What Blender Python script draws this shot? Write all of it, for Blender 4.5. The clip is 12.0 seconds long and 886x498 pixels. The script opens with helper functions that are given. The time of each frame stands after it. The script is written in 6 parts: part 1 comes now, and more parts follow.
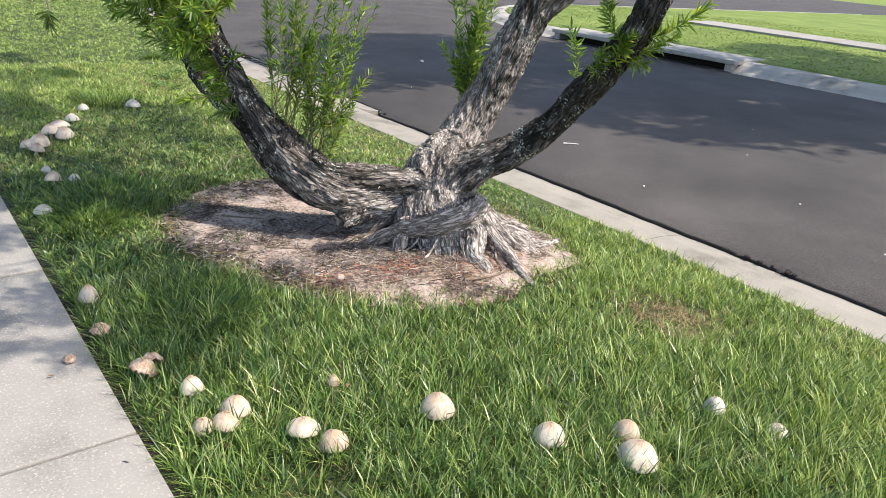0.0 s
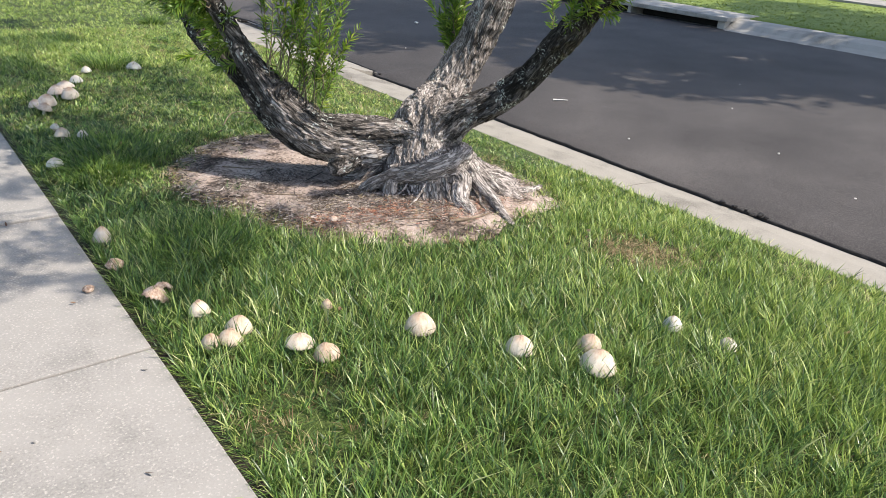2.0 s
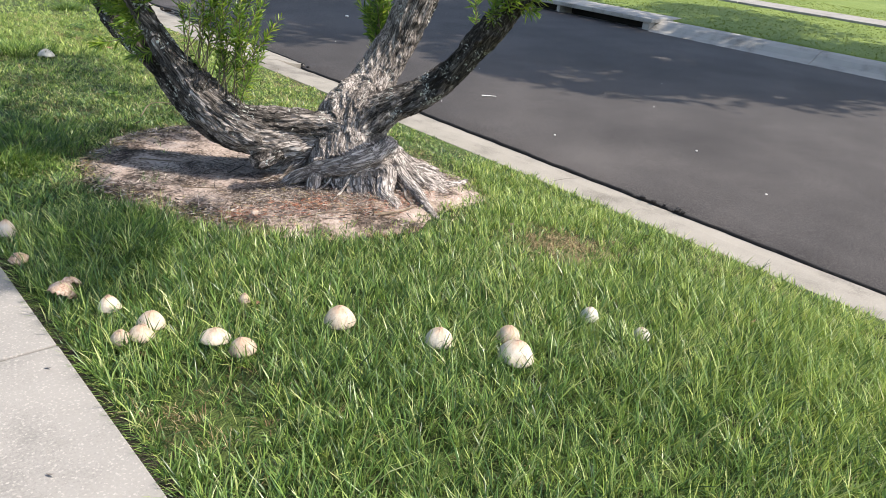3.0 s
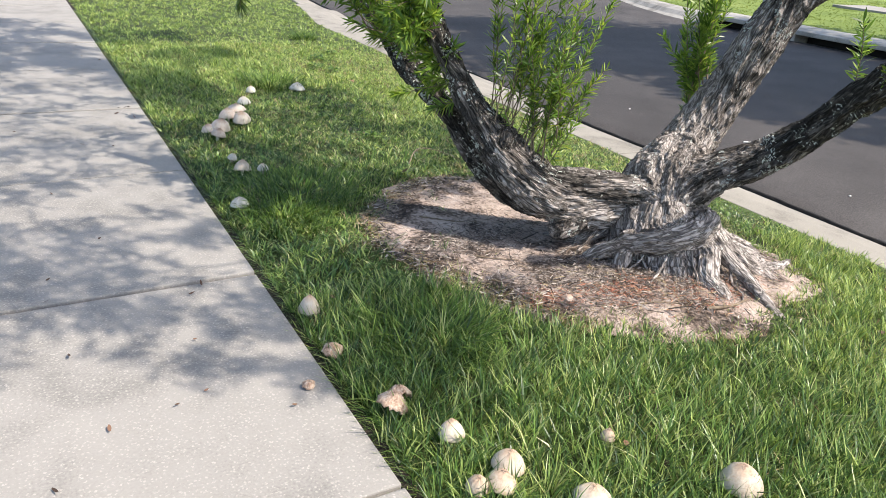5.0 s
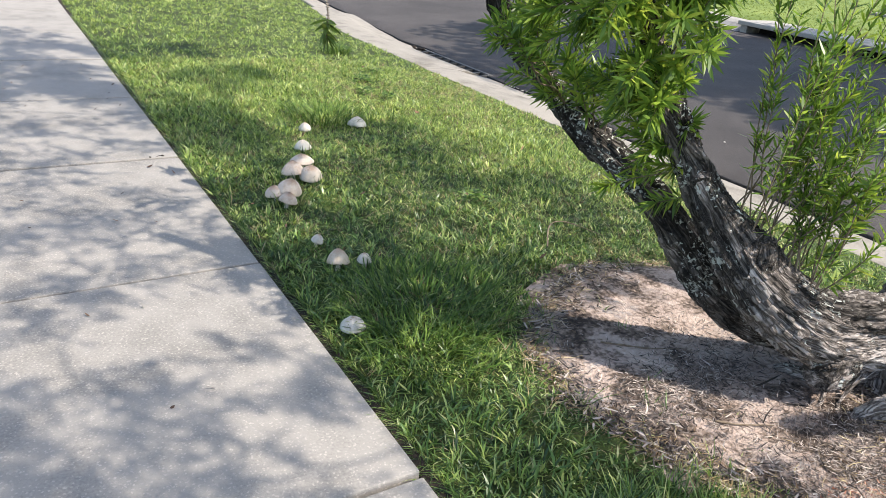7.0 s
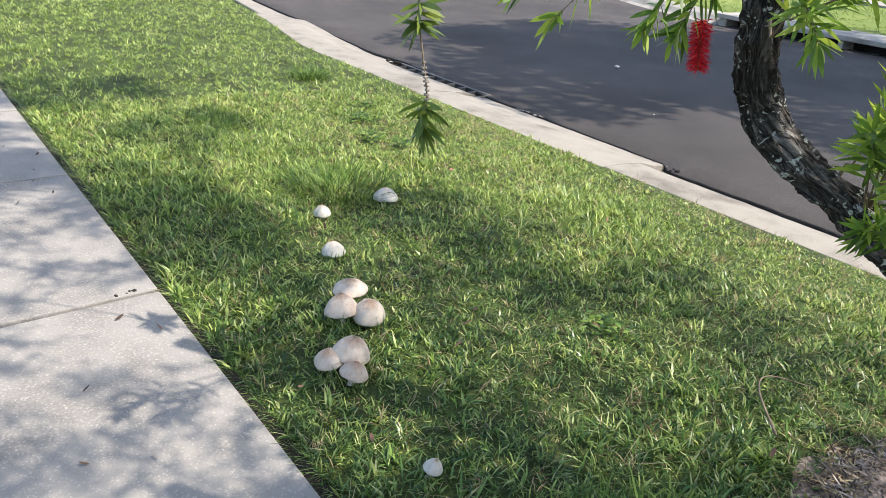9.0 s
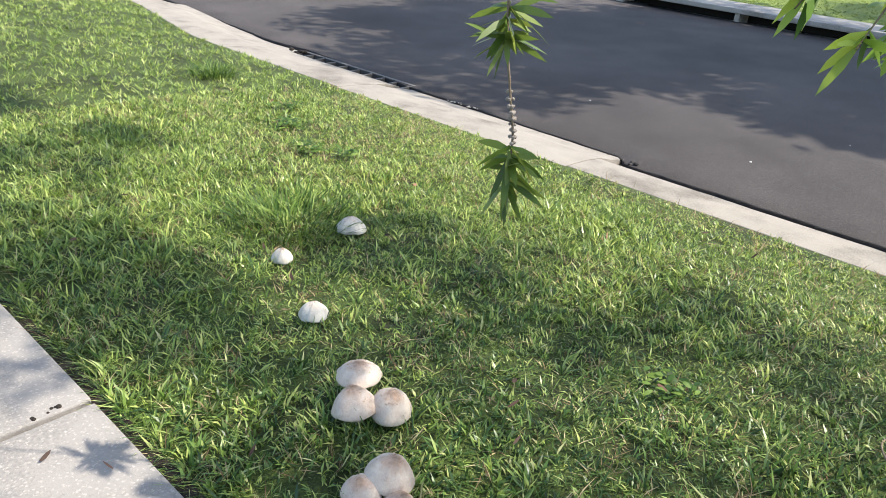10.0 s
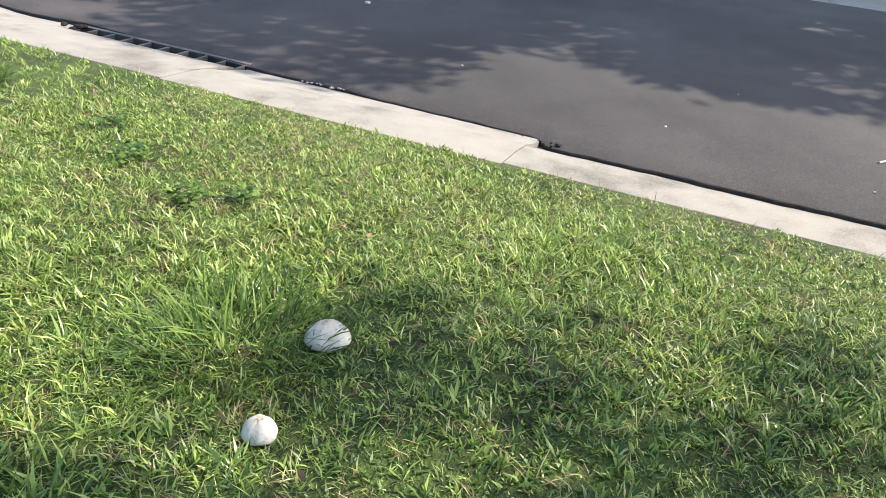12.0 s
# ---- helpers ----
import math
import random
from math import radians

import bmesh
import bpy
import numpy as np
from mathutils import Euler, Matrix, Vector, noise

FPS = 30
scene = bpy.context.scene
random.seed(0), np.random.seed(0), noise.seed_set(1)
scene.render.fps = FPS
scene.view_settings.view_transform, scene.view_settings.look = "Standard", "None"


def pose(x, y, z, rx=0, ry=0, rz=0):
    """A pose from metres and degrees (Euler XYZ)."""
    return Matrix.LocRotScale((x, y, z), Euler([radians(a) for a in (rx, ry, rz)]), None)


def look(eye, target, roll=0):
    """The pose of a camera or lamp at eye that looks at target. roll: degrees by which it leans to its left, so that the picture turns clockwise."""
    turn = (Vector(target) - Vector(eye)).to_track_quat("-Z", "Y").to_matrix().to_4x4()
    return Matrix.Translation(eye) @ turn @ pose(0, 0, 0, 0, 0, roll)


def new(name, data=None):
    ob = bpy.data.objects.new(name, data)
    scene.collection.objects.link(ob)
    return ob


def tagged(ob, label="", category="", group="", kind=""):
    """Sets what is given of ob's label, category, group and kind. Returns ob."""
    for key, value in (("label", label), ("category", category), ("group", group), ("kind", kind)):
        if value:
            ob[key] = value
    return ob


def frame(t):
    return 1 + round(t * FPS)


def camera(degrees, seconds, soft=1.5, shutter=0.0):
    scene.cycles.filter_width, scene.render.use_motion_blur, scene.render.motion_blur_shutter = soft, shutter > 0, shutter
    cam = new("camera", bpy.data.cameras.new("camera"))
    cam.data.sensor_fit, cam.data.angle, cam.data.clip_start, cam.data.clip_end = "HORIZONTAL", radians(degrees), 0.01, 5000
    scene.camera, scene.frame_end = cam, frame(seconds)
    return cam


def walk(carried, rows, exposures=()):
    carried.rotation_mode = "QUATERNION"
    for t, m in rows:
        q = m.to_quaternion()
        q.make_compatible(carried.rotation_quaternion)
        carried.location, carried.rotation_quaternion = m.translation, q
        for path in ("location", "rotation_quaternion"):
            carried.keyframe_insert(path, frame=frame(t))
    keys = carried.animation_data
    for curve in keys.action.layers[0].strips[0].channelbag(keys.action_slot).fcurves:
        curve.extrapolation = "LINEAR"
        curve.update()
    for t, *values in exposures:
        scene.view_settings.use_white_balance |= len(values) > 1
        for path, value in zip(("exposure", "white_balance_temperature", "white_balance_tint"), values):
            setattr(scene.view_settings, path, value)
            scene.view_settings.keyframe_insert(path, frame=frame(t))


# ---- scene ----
cam = camera(62.9, 12.0, soft=0.5)
PATH = [
    (0, (0.084, 0.228, 1.504), (1.256, 1.66, 0.745), 4.8),
    (0.5, (-0.009, 0.204, 1.511), (0.958, 1.786, 0.762), 3.3),
    (1, (-0.124, 0.133, 1.514), (0.787, 1.753, 0.774), 2.1),
    (1.5, (-0.119, 0.051, 1.506), (0.857, 1.609, 0.72), 2.3),
    (2, (-0.032, -0.064, 1.495), (1.117, 1.34, 0.653), 4.0),
    (2.5, (0.019, -0.141, 1.499), (1.315, 1.127, 0.655), 5.6),
    (3, (0.01, -0.108, 1.488), (1.293, 1.178, 0.651), 6.2),
    (3.5, (-0.101, 0.071, 1.497), (1.079, 1.451, 0.659), 5.4),
    (3.7, (-0.174, 0.209, 1.491), (0.953, 1.637, 0.659), 5.0),
    (5.3, (-0.236, 1.089, 1.453), (0.705, 2.646, 0.621), 4.6),
    (5.5, (-0.259, 1.219, 1.461), (0.678, 2.774, 0.622), 4.4),
    (6, (-0.272, 1.575, 1.456), (0.689, 3.116, 0.618), 4.9),
    (6.5, (-0.26, 1.967, 1.456), (0.724, 3.494, 0.62), 5.4),
    (7, (-0.318, 2.385, 1.442), (0.683, 3.902, 0.606), 5.8),
    (7.5, (-0.278, 2.828, 1.449), (0.735, 4.336, 0.612), 6.0),
    (7.7, (-0.258, 2.986, 1.466), (0.76, 4.487, 0.623), 5.9),
    (9.3, (-0.151, 4.31, 1.434), (1.062, 5.651, 0.579), 5.0),
    (9.5, (-0.147, 4.481, 1.417), (1.111, 5.777, 0.557), 5.0),
    (10, (-0.058, 4.875, 1.385), (1.312, 6.036, 0.506), 5.4),
    (10.5, (0.067, 5.188, 1.372), (1.53, 6.212, 0.47), 5.5),
    (11, (0.106, 5.581, 1.336), (1.656, 6.44, 0.409), 5.5),
    (11.5, (0.267, 5.918, 1.317), (1.873, 6.663, 0.386), 5.8),
    (12, (0.421, 6.215, 1.292), (2.057, 6.837, 0.325), 6.1),
]
walk(cam, [(t, look(eye, target, roll)) for t, eye, target, roll in PATH], [(0.0, 1.10, 6640, 9), (1.5, 1.03, 6640, 9), (3.7, 1.12, 6640, 9), (6.5, 1.18, 6640, 9), (7.7, 1.22, 6640, 9), (9.5, 1.30, 6640, 9), (12.0, 1.42, 6640, 9)])

# ---- world, sun and exposure ----
SUN_EL, SUN_AZ = radians(52), radians(141)  # azimuth clockwise from +y
world = bpy.data.worlds.new("world")
scene.world = world
world.use_nodes = True
wn = world.node_tree.nodes
sky = wn.new("ShaderNodeTexSky")
sky.sky_type, sky.sun_disc = "NISHITA", False
sky.sun_elevation, sky.sun_rotation = SUN_EL, SUN_AZ
sky.air_density, sky.dust_density = 1.0, 1.5
world.node_tree.links.new(sky.outputs["Color"], wn["Background"].inputs["Color"])
wn["Background"].inputs["Strength"].default_value = 0.15
sun_data = bpy.data.lights.new("sun", "SUN")
sun_data.energy, sun_data.angle, sun_data.color = 3.4, radians(0.55), (1.0, 0.94, 0.85)
sun = new("sun", sun_data)
sun_dir = Vector((math.cos(SUN_EL) * math.sin(SUN_AZ), math.cos(SUN_EL) * math.cos(SUN_AZ), math.sin(SUN_EL)))
sun.matrix_world = look(sun_dir * 30, (0, 0, 0))

rng = np.random.default_rng(7)


# ---- materials ----
def mat(name, stops, scale=8.0, fine=120.0, fine_amount=0.35, rough=0.85, bump=0.3, bump_scale=200.0,
        bump_dist=0.004, translucent=0.0, island=0.0, coord="Object", stretch=(1, 1, 1), spec=0.3, attribute="",
        objrand=0.0, detail=6.0, patchy=None, centre=None):
    """A rough surface: colour stops over noise at two scales, and bump."""
    m = bpy.data.materials.new(name)
    m.use_nodes = True
    nt = m.node_tree
    n, link = nt.nodes, nt.links.new
    b = n["Principled BSDF"]
    b.inputs["Roughness"].default_value = rough
    b.inputs["Specular IOR Level"].default_value = spec
    if attribute:
        at = n.new("ShaderNodeAttribute")
        at.attribute_name = attribute
        source = at.outputs["Vector"]
    else:
        source = n.new("ShaderNodeTexCoord").outputs[coord]
    mp = n.new("ShaderNodeMapping")
    mp.inputs["Scale"].default_value = stretch
    link(source, mp.inputs["Vector"])

    def noise_tex(s, d=detail):
        t = n.new("ShaderNodeTexNoise")
        t.inputs["Scale"].default_value, t.inputs["Detail"].default_value = s, d
        link(mp.outputs["Vector"], t.inputs["Vector"])
        return t.outputs["Fac"]

    big, small = noise_tex(scale), noise_tex(fine, 3.0)
    mixv = n.new("ShaderNodeMix")
    mixv.data_type = "FLOAT"
    mixv.inputs["Factor"].default_value = fine_amount
    link(big, mixv.inputs["A"])
    link(small, mixv.inputs["B"])
    fac = mixv.outputs["Result"]
    if patchy:
        pm = n.new("ShaderNodeMath")
        pm.operation = "MULTIPLY_ADD"
        link(noise_tex(patchy[0], 3.0), pm.inputs[0])
        pm.inputs[1].default_value, pm.inputs[2].default_value = patchy[1], -0.5 * patchy[1]
        ps = n.new("ShaderNodeMath")
        link(fac, ps.inputs[0])
        link(pm.outputs[0], ps.inputs[1])
        fac = ps.outputs[0]
    if island or objrand:
        r = n.new("ShaderNodeNewGeometry").outputs["Random Per Island"] if island else n.new("ShaderNodeObjectInfo").outputs["Random"]
        mi = n.new("ShaderNodeMix")
        mi.data_type = "FLOAT"
        mi.inputs["Factor"].default_value = island or objrand
        link(fac, mi.inputs["A"])
        link(r, mi.inputs["B"])
        fac = mi.outputs["Result"]
    ramp = n.new("ShaderNodeValToRGB")
    els = ramp.color_ramp.elements
    while len(els) < len(stops):
        els.new(0.5)
    for e, (p, c) in zip(els, stops):
        e.position, e.color = p, (*c, 1)
    link(fac, ramp.inputs["Fac"])
    link(ramp.outputs["Color"], b.inputs["Base Color"])
    if centre:
        # pigment gathered on the crown of a cap
        sep = n.new("ShaderNodeSeparateXYZ")
        link(n.new("ShaderNodeTexCoord").outputs["Generated"], sep.inputs[0])
        ad = n.new("ShaderNodeMath")
        ad.operation = "MULTIPLY_ADD"
        link(noise_tex(55), ad.inputs[0])
        ad.inputs[1].default_value = 0.5
        link(sep.outputs["Z"], ad.inputs[2])
        mr = n.new("ShaderNodeMapRange")
        mr.inputs["From Min"].default_value, mr.inputs["From Max"].default_value = 0.92, 1.30
        link(ad.outputs[0], mr.inputs["Value"])
        mc = n.new("ShaderNodeMix")
        mc.data_type = "RGBA"
        link(mr.outputs["Result"], mc.inputs["Factor"])
        link(ramp.outputs["Color"], mc.inputs["A"])
        mc.inputs["B"].default_value = (*centre, 1)
        link(mc.outputs["Result"], b.inputs["Base Color"])
    if bump:
        bn = n.new("ShaderNodeBump")
        bn.inputs["Strength"].default_value, bn.inputs["Distance"].default_value = bump, bump_dist
        link(noise_tex(bump_scale, 5.0), bn.inputs["Height"])
        link(bn.outputs["Normal"], b.inputs["Normal"])
    if translucent:
        tr, mx = n.new("ShaderNodeBsdfTranslucent"), n.new("ShaderNodeMixShader")
        hs = n.new("ShaderNodeHueSaturation")
        hs.inputs["Value"].default_value, hs.inputs["Hue"].default_value = 1.5, 0.485
        link(ramp.outputs["Color"], hs.inputs["Color"])
        link(hs.outputs["Color"], tr.inputs["Color"])
        mx.inputs["Fac"].default_value = translucent
        link(b.outputs["BSDF"], mx.inputs[1])
        link(tr.outputs["BSDF"], mx.inputs[2])
        link(mx.outputs["Shader"], n["Material Output"].inputs["Surface"])
    return m


M_TURF = mat("turf", [(0.3, (0.022, 0.018, 0.011)), (0.46, (0.042, 0.058, 0.014)), (0.7, (0.095, 0.14, 0.028))], 3.0, 90, 0.45, bump=0.8, bump_scale=90, bump_dist=0.03)
M_GRASS = mat("grass", [(0.12, (0.025, 0.058, 0.015)), (0.40, (0.076, 0.150, 0.032)), (0.66, (0.175, 0.272, 0.060)), (0.86, (0.34, 0.39, 0.125)), (0.96, (0.53, 0.50, 0.28))], 0.9, 14, 0.3, rough=0.36, bump=0, translucent=0.24, island=0.85, spec=0.48)
M_FAR = mat("far_grass", [(0.2, (0.10, 0.145, 0.03)), (0.5, (0.145, 0.19, 0.044)), (0.8, (0.215, 0.25, 0.07))], 0.5, 9, 0.3, rough=0.6, bump=0, translucent=0.5, island=0.35, spec=0.2)
M_FAR_TURF = mat("far_turf", [(0.3, (0.10, 0.14, 0.03)), (0.5, (0.15, 0.198, 0.044)), (0.7, (0.22, 0.26, 0.07))], 0.8, 60, 0.4, rough=0.8, bump=0.7, bump_scale=60, bump_dist=0.03, spec=0.15)
M_MOWN = mat("mown_grass", [(0.12, (0.040, 0.080, 0.015)), (0.35, (0.135, 0.220, 0.043)), (0.6, (0.285, 0.375, 0.080)), (0.80, (0.47, 0.51, 0.16)), (0.93, (0.64, 0.57, 0.30))], 0.9, 14, 0.3, rough=0.4, bump=0, translucent=0.26, island=0.62, spec=0.5, patchy=(2.4, 0.9))
M_EDGE = mat("edge_soil", [(0.3, (0.012, 0.009, 0.007)), (0.7, (0.045, 0.034, 0.026))], 20, 120, 0.5, rough=0.95, bump=0.9, bump_scale=120, bump_dist=0.01)
M_TUFT = mat("tuft_grass", [(0.2, (0.030, 0.068, 0.012)), (0.5, (0.075, 0.145, 0.022)), (0.8, (0.18, 0.26, 0.05))], 0.9, 14, 0.3, rough=0.5, bump=0, translucent=0.3, island=0.75, spec=0.3)
M_DRY = mat("dry_grass", [(0.3, (0.16, 0.10, 0.055)), (0.55, (0.33, 0.25, 0.13)), (0.75, (0.46, 0.38, 0.22))], 4, 30, 0.3, rough=0.75, bump=0, translucent=0.15, island=0.7)
M_LEAF = mat("leaf", [(0.2, (0.048, 0.102, 0.015)), (0.45, (0.122, 0.222, 0.033)), (0.66, (0.210, 0.315, 0.046)), (0.84, (0.35, 0.40, 0.06))], 4, 20, 0.3, rough=0.38, bump=0, translucent=0.52, island=0.65, spec=0.5)
M_OLIVE = mat("olive_leaf", [(0.2, (0.050, 0.090, 0.016)), (0.5, (0.110, 0.170, 0.028)), (0.8, (0.21, 0.25, 0.05))], 4, 20, 0.3, rough=0.42, bump=0, translucent=0.36, island=0.6, spec=0.45)
M_YOUNG = mat("young_leaf", [(0.3, (0.085, 0.165, 0.02)), (0.6, (0.19, 0.28, 0.03)), (0.8, (0.30, 0.35, 0.05))], 4, 20, 0.3, rough=0.42, bump=0, translucent=0.42, island=0.6, spec=0.45)
M_TWIG = mat("twig", [(0.3, (0.09, 0.06, 0.04)), (0.6, (0.22, 0.17, 0.12)), (0.8, (0.34, 0.30, 0.24))], 30, 200, 0.4, bump=0.4, bump_scale=400)
M_SEED = mat("seed_capsule", [(0.3, (0.12, 0.10, 0.085)), (0.7, (0.34, 0.30, 0.26))], 60, 200, 0.4, bump=0.4, bump_scale=500)
M_SOIL = mat("sandy_soil", [(0.33, (0.055, 0.041, 0.034)), (0.435, (0.18, 0.135, 0.11)), (0.53, (0.39, 0.30, 0.255)), (0.72, (0.55, 0.445, 0.385))], 3.2, 55, 0.5, rough=0.95, bump=0.9, bump_scale=110, bump_dist=0.016, spec=0.1, detail=8, patchy=(7, 0.7))
M_MULCH = mat("leaf_litter", [(0.15, (0.026, 0.021, 0.018)), (0.5, (0.120, 0.096, 0.084)), (0.74, (0.29, 0.24, 0.215)), (0.9, (0.54, 0.46, 0.40))], 4, 30, 0.2, rough=0.9, bump=0, island=0.9)
M_REDLIT = mat("red_litter", [(0.2, (0.20, 0.06, 0.035)), (0.5, (0.38, 0.15, 0.09)), (0.8, (0.5, 0.27, 0.18))], 4, 30, 0.2, rough=0.9, bump=0, island=0.9)
M_STONE = mat("pale_stone", [(0.3, (0.5, 0.46, 0.42)), (0.7, (0.7, 0.67, 0.62))], 20, 100, 0.4, bump=0.4)
M_ASPHALT = mat("asphalt", [(0.34, (0.030, 0.026, 0.025)), (0.5, (0.056, 0.049, 0.047)), (0.64, (0.098, 0.086, 0.081))], 0.45, 110, 0.68, rough=0.88, bump=0.6, bump_scale=220, bump_dist=0.006, spec=0.25, patchy=(1.7, 0.2))
M_TAR = mat("asphalt_edge", [(0.3, (0.014, 0.013, 0.013)), (0.7, (0.035, 0.032, 0.031))], 6, 120, 0.5, bump=0.8, bump_scale=120, bump_dist=0.01)
M_IRON = mat("cast_iron", [(0.3, (0.05, 0.046, 0.043)), (0.7, (0.13, 0.115, 0.10))], 20, 160, 0.4, rough=0.65, bump=0.4)
# near-black colour that stands for the shade inside the drain openings
M_DRAIN_SHADE = mat("drain_shade_black", [(0.3, (0.006, 0.006, 0.006)), (0.7, (0.014, 0.013, 0.012))], 8, 60, 0.4, bump=0)
M_CAP = mat("cream_cap", [(0.3, (0.32, 0.22, 0.15)), (0.46, (0.46, 0.375, 0.29)), (0.66, (0.56, 0.495, 0.41))], 30, 200, 0.4, rough=0.7, bump=0.35, bump_scale=160, bump_dist=0.003, objrand=0.25, centre=(0.42, 0.27, 0.18))
M_CAPW = mat("white_cap", [(0.3, (0.42, 0.36, 0.29)), (0.5, (0.53, 0.49, 0.43)), (0.7, (0.60, 0.57, 0.52))], 30, 200, 0.4, rough=0.7, bump=0.35, bump_scale=160, bump_dist=0.003, centre=(0.52, 0.42, 0.34))
M_CAPP = mat("pinkish_cap", [(0.3, (0.36, 0.25, 0.19)), (0.48, (0.50, 0.40, 0.33)), (0.68, (0.60, 0.52, 0.44))], 34, 200, 0.4, rough=0.72, bump=0.4, bump_scale=160, bump_dist=0.003, objrand=0.2, centre=(0.40, 0.25, 0.17))
M_SCALE = mat("brown_scale", [(0.3, (0.34, 0.22, 0.15)), (0.7, (0.48, 0.35, 0.26))], 60, 300, 0.4, bump=0.4)
M_GILL = mat("gill", [(0.3, (0.42, 0.36, 0.28)), (0.7, (0.62, 0.57, 0.46))], 60, 300, 0.4, bump=0.4)
M_STEM = mat("mushroom_stem", [(0.3, (0.5, 0.42, 0.34)), (0.7, (0.76, 0.71, 0.63))], 40, 200, 0.4, bump=0.3)
M_TORN = mat("torn_cap", [(0.3, (0.20, 0.11, 0.07)), (0.5, (0.42, 0.29, 0.21)), (0.7, (0.62, 0.50, 0.41))], 40, 160, 0.4, bump=0.7, bump_scale=120, bump_dist=0.006)
M_FLOWER = mat("red_stamen", [(0.3, (0.42, 0.008, 0.012)), (0.6, (0.66, 0.02, 0.025)), (0.8, (0.75, 0.07, 0.05))], 30, 90, 0.3, rough=0.6, bump=0, translucent=0.35, island=0.6)
M_DEADLEAF = mat("dead_leaf", [(0.3, (0.05, 0.03, 0.022)), (0.6, (0.14, 0.08, 0.05)), (0.8, (0.22, 0.115, 0.075))], 30, 90, 0.3, rough=0.8, bump=0, island=0.8)


def bark(name, young, old):
    """Fibrous bark: dark cracks and fine fibres along the limb, pale flakes; the age attribute turns it dark, crusty and lichened."""
    m = bpy.data.materials.new(name)
    m.use_nodes = True
    nt = m.node_tree
    n, link = nt.nodes, nt.links.new
    b = n["Principled BSDF"]
    b.inputs["Roughness"].default_value, b.inputs["Specular IOR Level"].default_value = 0.93, 0.12
    at, age = n.new("ShaderNodeAttribute"), n.new("ShaderNodeAttribute")
    at.attribute_name, age.attribute_name = "grain", "age"

    def tex(scale, stretch, detail=4.0, distort=0.0):
        mp = n.new("ShaderNodeMapping")
        mp.inputs["Scale"].default_value = (1, 1, stretch)
        link(at.outputs["Vector"], mp.inputs["Vector"])
        t = n.new("ShaderNodeTexNoise")
        t.inputs["Scale"].default_value, t.inputs["Detail"].default_value, t.inputs["Distortion"].default_value = scale, detail, distort
        link(mp.outputs["Vector"], t.inputs["Vector"])
        return t.outputs["Fac"]

    def math_(op, *values):
        q = n.new("ShaderNodeMath")
        q.operation = op
        for k, v in enumerate(values):
            if isinstance(v, (int, float)):
                q.inputs[k].default_value = v
            else:
                link(v, q.inputs[k])
        return q.outputs[0]

    def mixed(fac, a, c):
        q = n.new("ShaderNodeMix")
        q.data_type = "RGBA"
        link(fac, q.inputs["Factor"])
        for socket, v in (("A", a), ("B", c)):
            if isinstance(v, tuple):
                q.inputs[socket].default_value = (*v, 1)
            else:
                link(v, q.inputs[socket])
        return q.outputs["Result"]

    def step(value, lo, hi):
        q = n.new("ShaderNodeMapRange")
        q.inputs["From Min"].default_value, q.inputs["From Max"].default_value = lo, hi
        link(value, q.inputs["Value"])
        return q.outputs["Result"]

    fibre = tex(120, 0.85, 6.0, distort=0.6)
    hair = tex(420, 0.6, 3.0, distort=0.2)
    ridged = math_("ABSOLUTE", math_("MULTIPLY_ADD", tex(56, 1.1, 5.0, distort=1.1), 2.0, -1.0))
    coarse, speck = tex(11, 2.2, 4.0), tex(150, 5.0, 3.0)
    crack = math_("MINIMUM", math_("MULTIPLY_ADD", ridged, 4.6, 0.05), 1.0)
    tone = math_("MULTIPLY_ADD", fibre, 0.55, math_("MULTIPLY_ADD", hair, 0.32, math_("MULTIPLY_ADD", speck, 0.15, math_("MULTIPLY_ADD", coarse, 0.5, math_("MULTIPLY_ADD", age.outputs["Fac"], -0.11, -0.23)))))
    ramps = []
    for colours in (young, old):
        ramp = n.new("ShaderNodeValToRGB")
        els = ramp.color_ramp.elements
        els.new(0.5)
        els.new(0.6)
        for e, (p, c) in zip(els, zip((0.30, 0.43, 0.55, 0.74), colours)):
            e.position, e.color = p, (*c, 1)
        link(tone, ramp.inputs["Fac"])
        ramps.append(ramp.outputs["Color"])
    aged = step(math_("ADD", age.outputs["Fac"], math_("MULTIPLY_ADD", tex(16, 3.0, 5.0, distort=0.8), 1.8, -0.9)), 0.32, 0.62)
    colour = mixed(aged, ramps[0], ramps[1])
    colour = mixed(crack, mixed(aged, young[0], old[0]), colour)
    spots = math_("MULTIPLY_ADD", tex(95, 6.0, 5.0, distort=0.6), 0.55, math_("MULTIPLY_ADD", tex(10, 5.0, 3.0), 0.45, math_("MULTIPLY", age.outputs["Fac"], 0.05)))
    colour = mixed(step(spots, 0.605, 0.645), colour, (0.50, 0.51, 0.47))
    link(colour, b.inputs["Base Color"])
    bn = n.new("ShaderNodeBump")
    bn.inputs["Strength"].default_value, bn.inputs["Distance"].default_value = 1.0, 0.010
    link(math_("MULTIPLY_ADD", fibre, 0.7, math_("MULTIPLY_ADD", hair, 0.35, math_("MULTIPLY", crack, 0.5))), bn.inputs["Height"])
    link(bn.outputs["Normal"], b.inputs["Normal"])
    return m


M_BARK = bark("bark", ((0.075, 0.062, 0.055), (0.275, 0.235, 0.213), (0.47, 0.41, 0.378), (0.68, 0.62, 0.58)), ((0.014, 0.012, 0.011), (0.062, 0.054, 0.049), (0.150, 0.132, 0.120), (0.33, 0.305, 0.285)))


